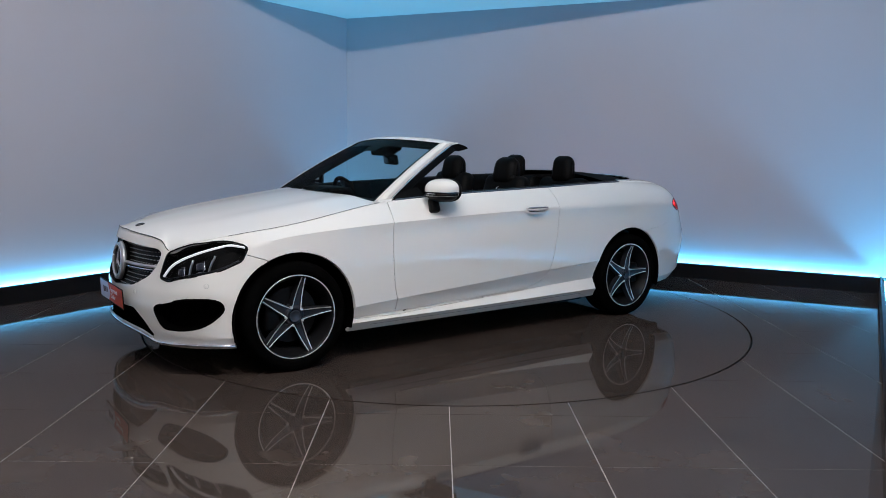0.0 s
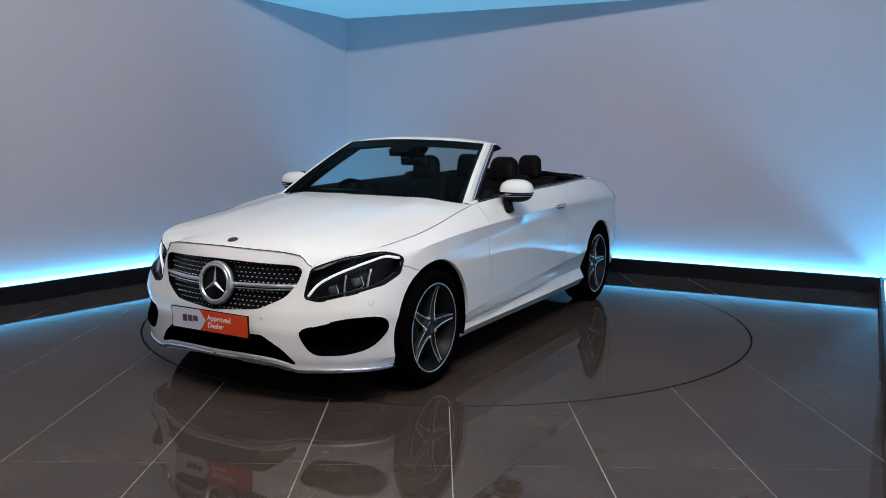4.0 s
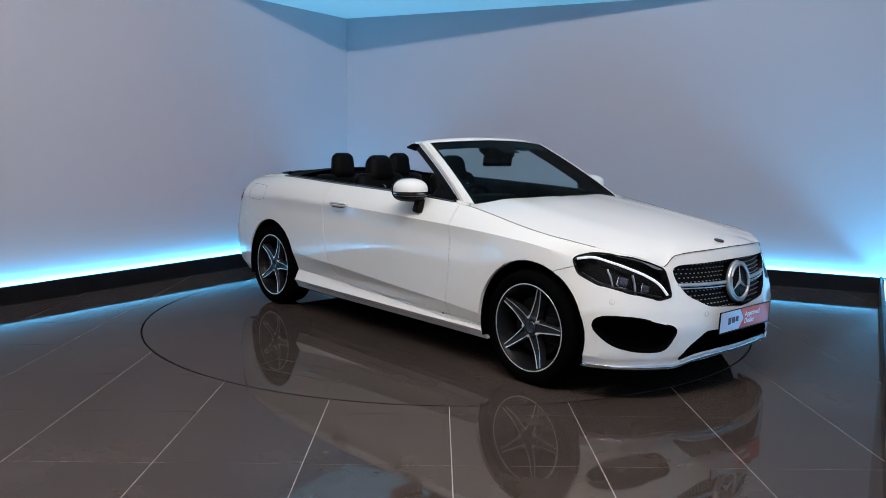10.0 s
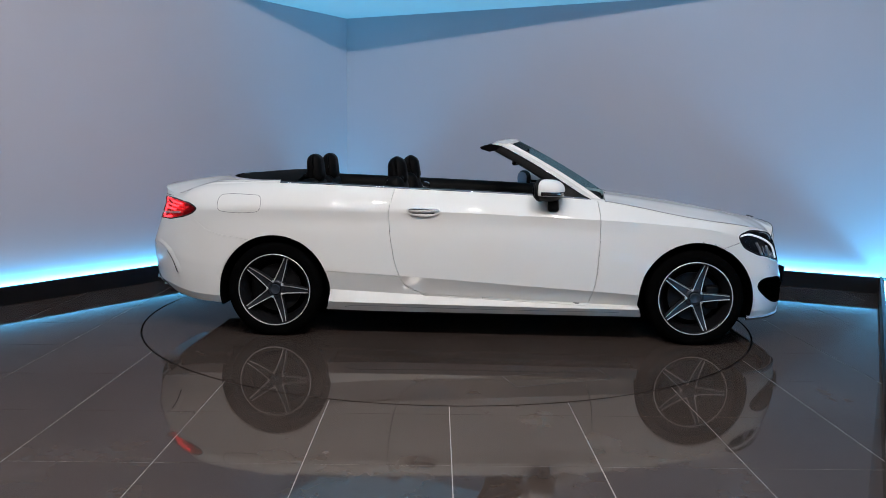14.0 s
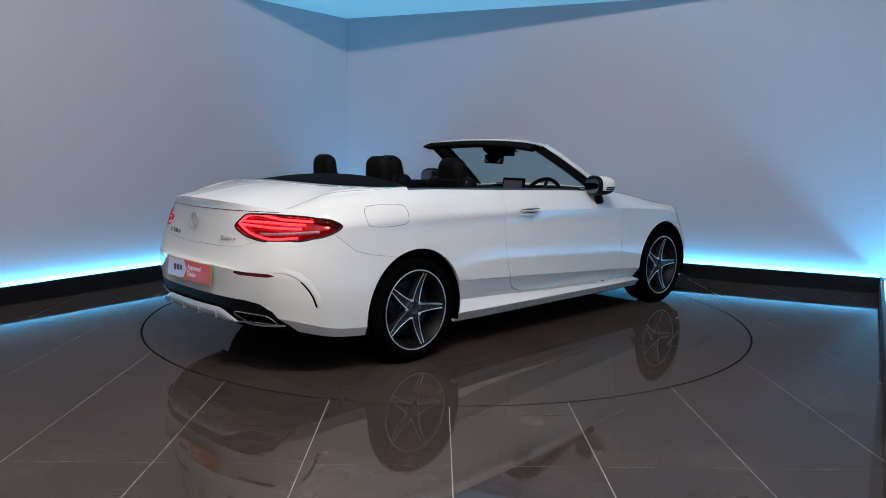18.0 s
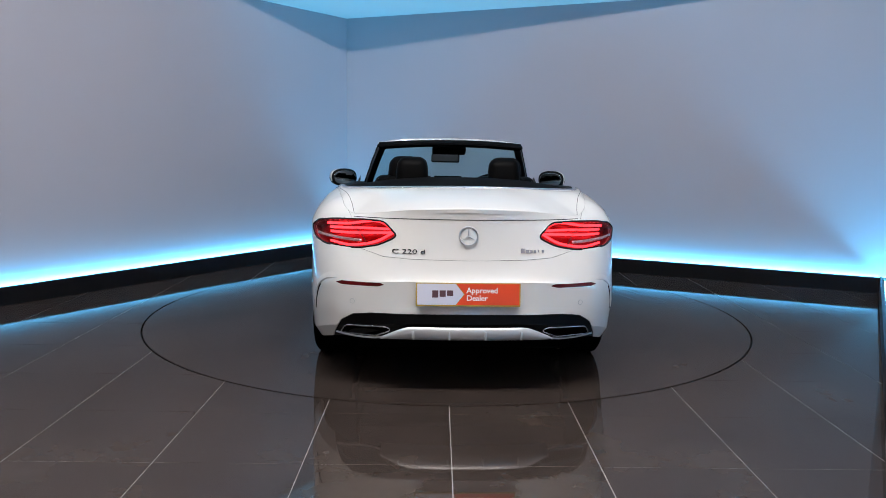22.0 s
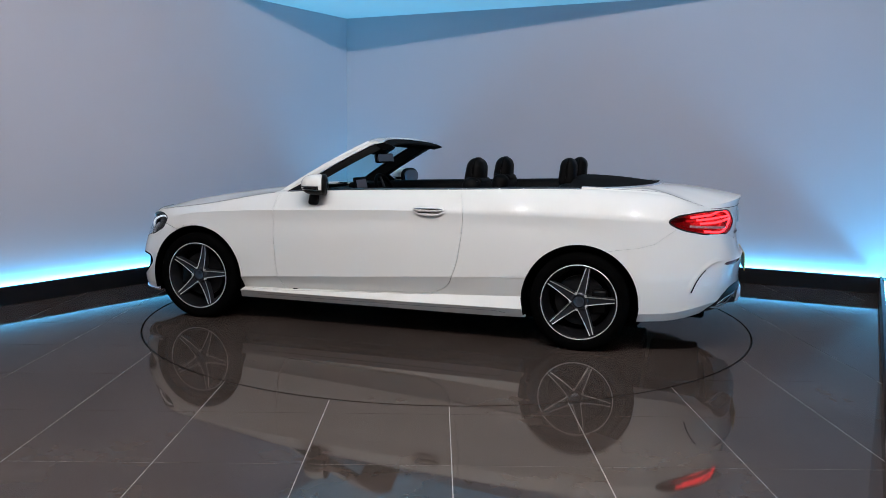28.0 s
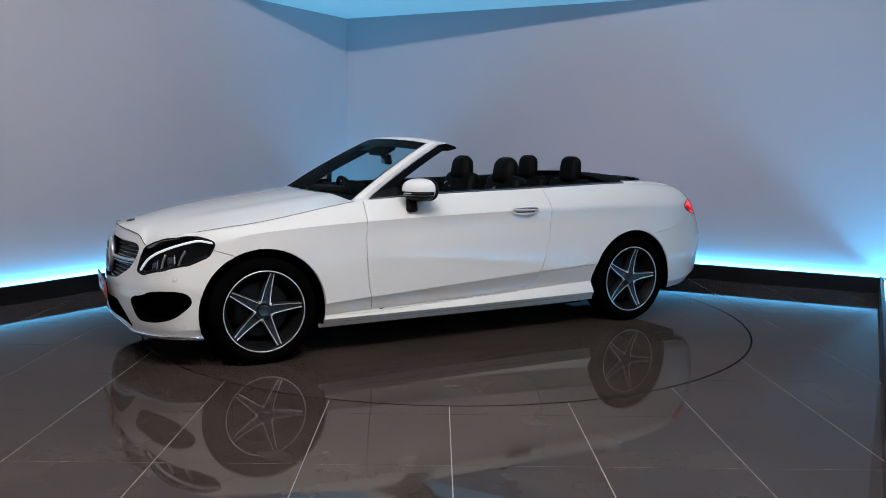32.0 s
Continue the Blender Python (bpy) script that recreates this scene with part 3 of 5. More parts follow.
def panel_of(p):
    """Which panel a spot of the left half belongs to."""
    side, front, rear = seen_from(p, SIDE), seen_from(p, FRONT), seen_from(p, REAR)
    if (p.x - 1.42) ** 2 + (p.z - ARCH_Z) ** 2 < (ARCH_R * 0.9995) ** 2 and p.y > 0.5 or (p.x + 1.42) ** 2 + (p.z - ARCH_Z) ** 2 < (ARCH_R * 0.9995) ** 2 and p.y > 0.5:
        return "none"
    if p.x > 1.2:
        if inside(HEADLAMP, *seen_from(p, 45)):
            return "headlamp"
        if p.x > 1.9 and inside(GRILLE, *front):
            return "grille"
        if p.x > 1.5 and inside(INTAKE, *front):
            return "intake"
        if p.x > 1.9 and inside(LOWER, *front):
            return "lower_grille"
        if inside(BUMPER_F, *side) or p.x > 2.0:
            return "bumper_front"
        return "sill" if inside(SILL, *side) else "fender"
    if p.x < -1.3:
        if inside(TAIL, *seen_from(p, 135)):
            return "tail"
        if p.x < -2.0 and inside(REFLECTOR, *rear):
            return "reflector"
        if p.x < -1.9 and inside(DIFFUSER, *rear):
            return "diffuser"
        if p.x < -1.9 and inside(BOOT, *rear):
            return "boot"
        return "bumper_rear" if inside(BUMPER_R, *side) else "quarter"
    if inside(DOOR, *side):
        return "door"
    if inside(SILL, *side):
        return "sill"
    return "fender" if p.x > 0 else "quarter"


panels = {}
for f in body.faces:
    panels.setdefault(panel_of(f.calc_center_median()), []).append(f)
from mathutils.bvhtree import BVHTree
body_tree = BVHTree.FromBMesh(body)


def on_body(u, z, turn, lift=0.0):
    """The place on the left half of the body that an observer at that direction sees at (u, z), lifted off along the normal."""
    c, s = math.cos(radians(turn)), math.sin(radians(turn))
    origin = Vector((c * 6 - s * u, s * 6 + c * u, z))
    spot, n, _, _ = body_tree.ray_cast(origin, Vector((-c, -s, 0)))
    if spot is None:
        spot, n, _, _ = body_tree.find_nearest(Vector((c * 2 - s * u, s * 2 + c * u, z)))
    if n.dot(Vector((c, s, 0))) < 0:
        n = -n
    return spot + n * lift, n


def lifted(faces, sides=(1,), offset=0.0):
    """A new bmesh from some of the body's faces, on the left (1), the right (-1) or both sides, moved along the normals."""
    bm = bmesh.new()
    body.normal_update()
    for side in sides:
        made = {}
        for f in faces:
            ring_ = []
            for v in f.verts:
                if v not in made:
                    n = v.normal * (1 if v.normal.xy.dot(v.co.xy) > 0 or v.normal.z > 0.5 else -1)
                    co = v.co + n * offset
                    made[v] = bm.verts.new((co.x, co.y * side, co.z))
                ring_.append(made[v])
            try:
                bm.faces.new(ring_ if side > 0 else ring_[::-1])
            except ValueError:
                pass
    bmesh.ops.remove_doubles(bm, verts=[v for v in bm.verts if abs(v.co.y) < 1e-3], dist=5e-4)
    return face_out(bm)


def face_out(bm):
    """Turns a sheet's normals away from the car's middle."""
    bm.normal_update()
    total = 0.0
    for f in bm.faces:
        c = f.calc_center_median()
        total += f.normal.dot(c - Vector((c.x * 0.7, 0, 0.45))) * f.calc_area()
    if total < 0:
        bmesh.ops.reverse_faces(bm, faces=bm.faces)
    bm.normal_update()
    return bm


def folded(bm, gap=0.003, depth=0.020, even=True, down=None):
    """Folds a sheet's rim inwards, so that two neighbours leave a narrow joint."""
    bmesh.ops.dissolve_degenerate(bm, edges=bm.edges, dist=2e-4)
    bm.normal_update()
    inner = set(bm.faces)
    rim = {v for e in bm.edges if e.is_boundary for v in e.verts}
    push = {v: v.normal.copy() for v in rim}
    bmesh.ops.inset_region(bm, faces=list(bm.faces), thickness=gap, use_boundary=True, use_even_offset=even)
    moved = {v for e in bm.edges if e.is_boundary for v in e.verts}
    for v in moved:
        v.co -= down * depth if down else v.normal * depth if v not in push else push[v] * depth
    bm.normal_update()
    for e in bm.edges:
        if len(e.link_faces) == 2 and e.calc_face_angle(0) > (0.33 if e.verts[0].co.z < 0.5 else 0.6):
            e.smooth = False
    return bm


def ribbon(bm, path, normals, width, thick, closed=False, rise=0.0):
    """A flat strip with rounded back along a path on a surface."""
    rows = []
    n = len(path)
    for i, (p, up) in enumerate(zip(path, normals)):
        a, b = path[(i - 1) % n if closed else max(i - 1, 0)], path[(i + 1) % n if closed else min(i + 1, n - 1)]
        way = (Vector(b) - Vector(a)).normalized()
        across = way.cross(up).normalized() * width / 2
        up = Vector(up).normalized()
        p = Vector(p) + up * rise
        rows.append([bm.verts.new(p + q) for q in (-across - up * thick, -across * 0.9 + up * thick * 0.4, up * thick, across * 0.9 + up * thick * 0.4, across - up * thick)])
    for i in range(n if closed else n - 1):
        one, two = rows[i], rows[(i + 1) % n]
        for k in range(5):
            bm.faces.new((one[k], one[(k + 1) % 5], two[(k + 1) % 5], two[k]))
    if not closed:
        bm.faces.new(rows[0])
        bm.faces.new(rows[-1][::-1])
    bmesh.ops.recalc_face_normals(bm, faces=bm.faces)
    return bm


def tube(bm, path, radius, sides=8, closed=False, squash=1.0):
    """A round bar along a path."""
    pts = [Vector(p) for p in path]
    n, rows = len(pts), []
    up = Vector((0, 0, 1))
    for i, p in enumerate(pts):
        way = (pts[(i + 1) % n if closed else min(i + 1, n - 1)] - pts[(i - 1) % n if closed else max(i - 1, 0)]).normalized()
        a = way.cross(up if abs(way.z) < 0.95 else Vector((0, 1, 0))).normalized()
        b = a.cross(way)
        rows.append([bm.verts.new(p + a * math.cos(2 * math.pi * k / sides) * radius + b * math.sin(2 * math.pi * k / sides) * radius * squash) for k in range(sides)])
    for i in range(n if closed else n - 1):
        one, two = rows[i], rows[(i + 1) % n]
        for k in range(sides):
            bm.faces.new((one[k], one[(k + 1) % sides], two[(k + 1) % sides], two[k]))
    if not closed:
        bm.faces.new(rows[0])
        bm.faces.new(rows[-1][::-1])
    bmesh.ops.recalc_face_normals(bm, faces=bm.faces)
    return bm


def sheet(bm, rows):
    """A sheet from rows of points."""
    made = [[bm.verts.new(p) for p in row] for row in rows]
    for a, b in zip(made, made[1:]):
        for k in range(len(a) - 1):
            bm.faces.new((a[k], a[k + 1], b[k + 1], b[k]))
    bmesh.ops.remove_doubles(bm, verts=bm.verts, dist=2e-4)
    return bm


def mirrored(bm):
    """Adds the right half to a left half and joins them along the middle."""
    made = {}
    for v in list(bm.verts):
        made[v] = v if abs(v.co.y) < 2e-4 else bm.verts.new((v.co.x, -v.co.y, v.co.z))
    for f in list(bm.faces):
        try:
            bm.faces.new([made[v] for v in f.verts][::-1])
        except ValueError:
            pass
    return bm


def flipped(me, name):
    """A mesh's mirror image for the car's right side."""
    bm = bmesh.new()
    bm.from_mesh(me)
    for v in bm.verts:
        v.co.y = -v.co.y
    bmesh.ops.reverse_faces(bm, faces=bm.faces)
    two = bpy.data.meshes.new(name)
    bm.to_mesh(two)
    bm.free()
    for m in me.materials:
        two.materials.append(m)
    return two


def pair(name, bm, mat, parents, label="", smooth=True):
    """The same part on the car's left and right. parents: one for both, or one each."""
    if not isinstance(parents, (list, tuple)):
        parents = (parents, parents)
    left = part(name, bm, mat, parents[0], label, smooth)
    right = new(name, flipped(left.data, name))
    right.parent = parents[1]
    if label:
        tagged(right, label)
    return left, right


# ---- car: panels ----
car = new("car")
tagged(car, "white two-door convertible, roof down, black interior, on the turntable", "car")
BOTH = (1, -1)
front_bumper = part("front_bumper", folded(lifted(panels["bumper_front"], BOTH), 0.0013, 0.005, False), PAINT, car, smooth=True)
rear_bumper = part("rear_bumper", folded(lifted(panels["bumper_rear"], BOTH), 0.0009), PAINT, car, smooth=True)
boot_lid = part("boot_lid", folded(lifted(panels["boot"], BOTH), 0.0012), PAINT, car, smooth=True)
fenders = pair("front_fender", folded(lifted(panels["fender"])), PAINT, car)
doors = pair("door", folded(lifted(panels["door"])), PAINT, car)
quarters = pair("rear_quarter_panel", folded(lifted(panels["quarter"]), 0.0009), PAINT, car)
sills = pair("side_sill", folded(lifted(panels["sill"])), PAINT, car)
diffuser = part("rear_diffuser", folded(lifted(panels["diffuser"], BOTH)), BLACK_TRIM, car, "matt black rear diffuser", True)

# Bonnet: rows from the crown to the joint with the wings.
edge_x, edge_y, edge_z = wall_x[-1], wall_y[-1], rows_z[-1]
last = int(np.argmin(np.abs(edge_x[: STEPS // 2] - 0.80)))


def crown(x):
    return spline((0.76, 0.90, 1.25, 1.65, 2.0, 2.117), (1.004, 0.992, 0.948, 0.886, 0.817, 0.785), x)


far = np.concatenate([[0], np.cumsum(np.hypot(np.diff(edge_x[: last + 1]), np.diff(edge_y[: last + 1])))])
far /= far[-1]
wide = np.exp(-(np.arange(-40, 41) / 16.0) ** 2)
even_z = np.convolve(np.pad(edge_z[: last + 41], (40, 0), mode="reflect"), wide / wide.sum(), "valid")
rows = []
for i in range(0, last + 1):
    mid_x = 2.117 - (2.117 - 0.90) * far[i] ** 1.28
    row = []
    for k in range(19):
        w = k / 18
        x = mid_x + (edge_x[i] - mid_x) * w
        swell = 0.006 * math.exp(-((w - 0.62) / 0.13) ** 2) * float(np.clip((far[i] - 0.3) / 0.3, 0, 1))
        row.append((x, edge_y[i] * w, float(crown(x)) + (even_z[i] - float(crown(edge_x[i]))) * w ** 2.3 + (edge_z[i] - even_z[i]) * w ** 9 + swell))
    rows.append(row)
bonnet_edge = [Vector(row[-1]) for row in rows]
cowl_edge = [Vector(q) for q in rows[-1]]
seam_path = [q for q in bonnet_edge if q.x > 0.80]
bonnet = part("bonnet", folded(face_out(mirrored(sheet(bmesh.new(), rows))), even=False, down=Vector((0.25, 0, 0.97))), PAINT, car, smooth=True)

# Rear deck: rows from the rim of the folded roof's cover out to the boot's edge.
first = int(np.argmin(np.abs(edge_x - -1.40) + (np.arange(STEPS) < STEPS // 2) * 9))
rim = smooth_path([(-1.875, 0, 1.074), (-1.865, 0.25, 1.071), (-1.81, 0.47, 1.064), (-1.69, 0.635, 1.056), (-1.52, 0.715, 1.050), (-1.40, 0.735, 1.052)], STEPS - first)
rows = []
for i in range(STEPS - first):
    s = STEPS - 1 - i
    a, b = Vector(rim[i]), Vector((edge_x[s], edge_y[s], edge_z[s]))
    rows.append([a.lerp(b, k / 12) + Vector((0, 0, 0.012 * 4 * (k / 12) * (1 - k / 12))) for k in range(13)])
deck = part("rear_deck", folded(face_out(mirrored(sheet(bmesh.new(), rows))), 0.0006), PAINT, car, smooth=True)

# Inner shell: black blocks added to stop light, dark behind the joints and below.
for name, size in (("underbody", (-1.80, 1.95, -0.63, 0.63, 0.145, 0.44)), ("floor_pan", (-1.03, 1.03, -0.78, 0.78, 0.155, 0.50)), ("sill_fill", (-1.035, 1.035, -0.795, 0.795, 0.200, 0.33)),
                   ("bonnet_fill", (0.98, 1.85, -0.50, 0.50, 0.44, 0.66)), ("boot_fill", (-2.25, -1.5, -0.52, 0.52, 0.36, 0.86)), ("front_undertray", (1.84, 2.01, -0.55, 0.55, 0.185, 0.30)),
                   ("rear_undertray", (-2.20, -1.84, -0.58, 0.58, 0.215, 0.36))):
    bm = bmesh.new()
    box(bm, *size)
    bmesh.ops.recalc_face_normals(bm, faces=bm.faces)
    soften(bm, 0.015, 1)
    part(name, bm, VOID, car, "black block added to keep the underside dark")
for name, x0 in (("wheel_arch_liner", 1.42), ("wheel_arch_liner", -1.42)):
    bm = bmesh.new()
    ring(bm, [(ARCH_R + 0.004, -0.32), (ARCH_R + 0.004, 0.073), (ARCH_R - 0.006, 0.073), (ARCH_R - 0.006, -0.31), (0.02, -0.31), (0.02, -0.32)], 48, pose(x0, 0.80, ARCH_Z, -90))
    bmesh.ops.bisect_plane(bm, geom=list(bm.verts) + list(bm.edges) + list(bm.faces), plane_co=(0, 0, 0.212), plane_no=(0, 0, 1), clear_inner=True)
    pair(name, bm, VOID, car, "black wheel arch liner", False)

def settle(x, y):
    """A spot on the rear deck's skin."""
    hit, spot, n, _ = deck.ray_cast(Vector((x, y, 1.4)), Vector((0, 0, -1)))
    return spot + Vector((0, 0, 0.0002)) if hit else Vector((x, y, 1.0))


# ---- windscreen ----
def screen_spot(a, b, lift=0.0):
    base = Vector((0.785 + 0.15 * (1 - a * a), 0.725 * a, 0.962 + 0.006 * (1 - a * a)))
    top = Vector((0.168 + 0.095 * (1 - a * a), 0.566 * a, 1.330 + 0.026 * (1 - a * a)))
    p = base.lerp(top, b)
    up = Vector((0.50, 0.12 * a, 0.86))
    return p + up * (0.016 * 4 * b * (1 - b) * 0.8 + lift)


def grid_of(spot, a0, a1, b0, b1, na, nb):
    bm = bmesh.new()
    return sheet(bm, [[spot(a0 + (a1 - a0) * i / na, b0 + (b1 - b0) * j / nb) for i in range(na + 1)] for j in range(nb + 1)])


screen = part("windscreen", face_out(grid_of(screen_spot, -1, 1, 0, 1, 30, 12)), GLASS, car, "clear windscreen with a faint green tint", True)
screen.visible_shadow = False
bm = grid_of(lambda a, b: screen_spot(a, b, -0.004), -1, 1, 0.86, 1.0, 30, 3)
more = grid_of(lambda a, b: screen_spot(a * 0.14, b, -0.005), -1, 1, 0.76, 0.91, 6, 3)
me = bpy.data.meshes.new("patch")
more.to_mesh(me)
more.free()
bm.from_mesh(me)
bpy.data.meshes.remove(me)
for side in (-1, 1):
    extra = grid_of(lambda a, b: screen_spot(side * (0.935 + 0.065 * a), b, -0.0045), 0, 1, 0, 0.92, 2, 12)
    me = bpy.data.meshes.new("patch")
    extra.to_mesh(me)
    extra.free()
    bm.from_mesh(me)
    bpy.data.meshes.remove(me)
part("screen_border", bm, BLACK_TRIM, screen, "black border band on the glass", True)
bm = grid_of(lambda a, b: Vector((0.80 + (0.015 + 0.045 * (1 - a * a)) * b + 0.10 * (1 - a * a) - (1 - b) * 0.08, 0.70 * a, 0.950 + 0.012 * (1 - a * a) + 0.006 * (1 - b))), -0.92, 0.92, 0, 1, 24, 3)
part("cowl_panel", face_out(bm), BLACK_MATT, car, "black plastic cowl panel", True)
for path in ([(0.84, 0.52, 0.972), (0.89, 0.25, 0.984), (0.92, -0.08, 0.984)], [(0.915, -0.02, 0.980), (0.88, -0.3, 0.982), (0.83, -0.54, 0.970)]):
    bm = bmesh.new()
    tube(bm, smooth_path(path, 16), 0.008, 6)
    part("wiper", bm, BLACK_MATT, car, "black wiper arm", True)


def swept(stations, dark=()):
    """A sheet or bar through several cross-sections, each a list of points, closed at both ends; dark: sides of the second material."""
    bm = bmesh.new()
    made = [[bm.verts.new(p) for p in row] for row in stations]
    n = len(made[0])
    for a, b in zip(made, made[1:]):
        for k in range(n):
            bm.faces.new((a[k], a[(k + 1) % n], b[(k + 1) % n], b[k])).material_index = int(k in dark)
    bm.faces.new(made[0])
    bm.faces.new(made[-1][::-1])
    bmesh.ops.recalc_face_normals(bm, faces=bm.faces)
    for e in bm.edges:
        if len(e.link_faces) == 2 and e.calc_face_angle(0) > 0.6:
            e.smooth = False
    return bm


pillar_rows, seal_rows, chrome_path = [], [], []
for j in range(25):
    b = -0.14 + 1.14 * j / 24
    p = screen_spot(1.0, b) if b >= 0 else screen_spot(1.0, 0) + (screen_spot(1.0, 0) - screen_spot(1.0, 0.1)) * (-b * 10)
    fat = 1.0 + 0.5 * max(0, 0.25 - b)
    back = Vector((-0.050 * fat, 0.016, -0.010))
    pillar_rows.append([p + Vector((0.012, -0.012, 0.004)), p + Vector((0.004, 0.012, 0.006)), p + back * 0.5 + Vector((0, 0.014, 0.006)), p + back, p + back + Vector((0, -0.03, -0.012)), p + Vector((-0.02, -0.02, -0.02))])
    rear = Vector((-0.050 * fat, -0.006, -0.040))
    seal_rows.append([p + back + Vector((0.004, -0.003, -0.002)), p + back + Vector((-0.02, 0.0, -0.016)), p + back + rear, p + back + rear + Vector((0.03, -0.05, 0.0)), p + Vector((-0.02, -0.035, -0.016))])
    chrome_path.append(p + back + Vector((-0.006, 0.004, -0.003)))
frame_parts = pair("windscreen_pillar", swept(pillar_rows, (3, 4, 5)), PAINT, car)
for ob in frame_parts:
    ob.data.materials.append(BLACK_TRIM)
pair("pillar_seal", swept(seal_rows), BLACK_TRIM, car, "black rubber pillar seal")
bm = bmesh.new()
tube(bm, chrome_path[3:], 0.006, 6)
pair("pillar_trim", bm, CHROME, car, "chrome pillar trim")
rows, back_rows, chrome_path = [], [], []
for k in range(41):
    a = -1 + 2 * k / 40
    p = screen_spot(a, 1.0)
    drop = 0.012 * abs(a) ** 6
    rows.append([p + Vector((0.012, 0, -0.002)), p + Vector((-0.004, 0, 0.010 - drop)), p + Vector((-0.06, 0.01 * a, 0.019 - drop)), p + Vector((-0.115, 0.018 * a, 0.012 - drop)), p + Vector((-0.12, 0.018 * a, -0.004)), p + Vector((-0.03, 0, -0.018))])
    q = p + Vector((-0.118, 0.012 * a, -0.002))
    back_rows.append([q + Vector((0.03, 0, -0.004)), q + Vector((0, 0, -0.002)), q + Vector((-0.040, 0, -0.010)), q + Vector((-0.078, 0.004 * a, -0.024)), q + Vector((-0.082, 0.004 * a, -0.036)), q + Vector((-0.02, -0.02 * a, -0.055)), q + Vector((0.07, -0.03 * a, -0.03))])
    chrome_path.append(q + Vector((-0.004, 0, 0.002)))
part("windscreen_header", swept(rows, (4, 5)), PAINT, car, smooth=True).data.materials.append(BLACK_TRIM)
part("header_trim", swept(back_rows), FABRIC, car, "black roof-latch trim", True)
bm = bmesh.new()
tube(bm, chrome_path, 0.005, 6)
part("header_strip", bm, CHROME, car, "chrome header strip", True)

# ---- belt and tonneau ----
scuttle = [Vector((edge_x[s], edge_y[s], edge_z[s])) for s in range(last, first + 1) if edge_x[s] > 0.60]
bm = bmesh.new()
sheet(bm, [[p + Vector((0, -0.004, -0.002)), p + Vector((0.0, -0.035, 0.010)), Vector((p.x, 0.70, p.z + 0.004)), Vector((p.x, 0.67, p.z - 0.06))] for p in scuttle])
pair("scuttle_corner", face_out(bm), PAINT, car)
belt = [Vector((edge_x[s], edge_y[s], edge_z[s])) for s in range(last, first + 1)]
belt_low = [p for p in belt if p.x < 0.70]
bm = bmesh.new()
ribbon(bm, [p + Vector((0, -0.004, 0.003)) for p in belt_low], [Vector((0, 0.55, 0.8))] * len(belt_low), 0.016, 0.006)
pair("belt_trim", bm, DARK_CHROME, car, "satin chrome belt trim")
bm = bmesh.new()
sheet(bm, [[p + Vector(q) for q in ((0, -0.006, -0.002), (0, -0.018, 0.012), (0, -0.05, 0.012), (0, -0.075, 0.0), (0, -0.09, -0.05), (0, -0.11, -0.32), (0, -0.16, -0.55))] for p in belt if p.x < 0.70])
pair("door_trim", face_out(bm), LEATHER, car, "black leather inner door trim")
bm = bmesh.new()
ribbon(bm, [Vector(q) + Vector((0, 0, 0.006)) for q in rim[::-1]], [Vector((0, 0.1, 1))] * len(rim), 0.030, 0.006)
rim_trim = pair("tonneau_trim", bm, CHROME, car, "satin silver trim round the roof cover")
# Black sheet added below the rim so no red lamp light shows through.
bm = bmesh.new()
sheet(bm, [[Vector(q) + Vector((0, 0, -0.003)), Vector(q) + Vector((0.02, -0.02, -0.10)), Vector(q) + Vector((0.03, -0.03, -0.30))] for q in rim])
pair("rim_light_block", bm, FABRIC, car, "black sheet added below the rim to block red light")
rows = []
for k in range(25):
    a = -1 + 2 * k / 24
    half = abs(a)
    row = []
    for j in range(15):
        t = j / 14
        x = -1.30 - t * (0.565 - 0.43 * half ** 2.6)
        y = a * (0.725 - 0.06 * t * (1 - half))
        z = 1.048 + (0.064 - 0.036 * half ** 2) * (1 - t ** 1.7) * (1 - half ** 4) + 0.022 * t * (1 - half ** 2)
        row.append((x, y, z))
    rows.append(row)
tonneau = part("tonneau_cover", face_out(sheet(bmesh.new(), rows)), FABRIC, car, "black fabric cover over the folded roof", True)


# ---- cabin ----
def rbox(bm, sx, sy, sz, m, bevel=0.03, segments=3, taper=1.0):
    vs = box(bm, -sx / 2, sx / 2, -sy / 2, sy / 2, -sz / 2, sz / 2)
    for v in vs:
        if v.co.z > 0:
            v.co.x *= taper
            v.co.y *= taper
    own = {f for v in vs for f in v.link_faces}
    edges = list({e for f in own for e in f.edges})
    bmesh.ops.recalc_face_normals(bm, faces=list(own))
    made = bmesh.ops.bevel(bm, geom=edges, offset=bevel, segments=segments, affect="EDGES", profile=0.5)
    allv = {v for f in made["faces"] for v in f.verts} | {v for v in vs if v.is_valid}
    bmesh.ops.transform(bm, matrix=m, verts=list(allv))
    return bm


bm = bmesh.new()
box(bm, -1.38, 0.86, -0.70, 0.70, 0.30, 0.36)
box(bm, -1.62, -1.30, -0.70, 0.70, 0.36, 1.03)
# Block added under the roof cover to stop red lamp glow showing.
box(bm, -1.86, -1.60, -0.60, 0.60, 0.80, 1.02)
part("cabin_floor", bm, FABRIC, car, "black carpet, with a dark block added under the roof cover")
bm = bmesh.new()
rows = []
for k in range(21):
    a = -1 + 2 * k / 20
    rows.append([(0.86, 0.62 * a, 0.940), (0.77, 0.66 * a, 0.950), (0.62, 0.71 * a, 0.952), (0.50, 0.72 * a, 0.935), (0.44, 0.72 * a, 0.88), (0.45, 0.70 * a, 0.70), (0.55, 0.70 * a, 0.45)])
part("dashboard", face_out(sheet(bm, rows)), LEATHER, car, "black dashboard", True)
bm = bmesh.new()
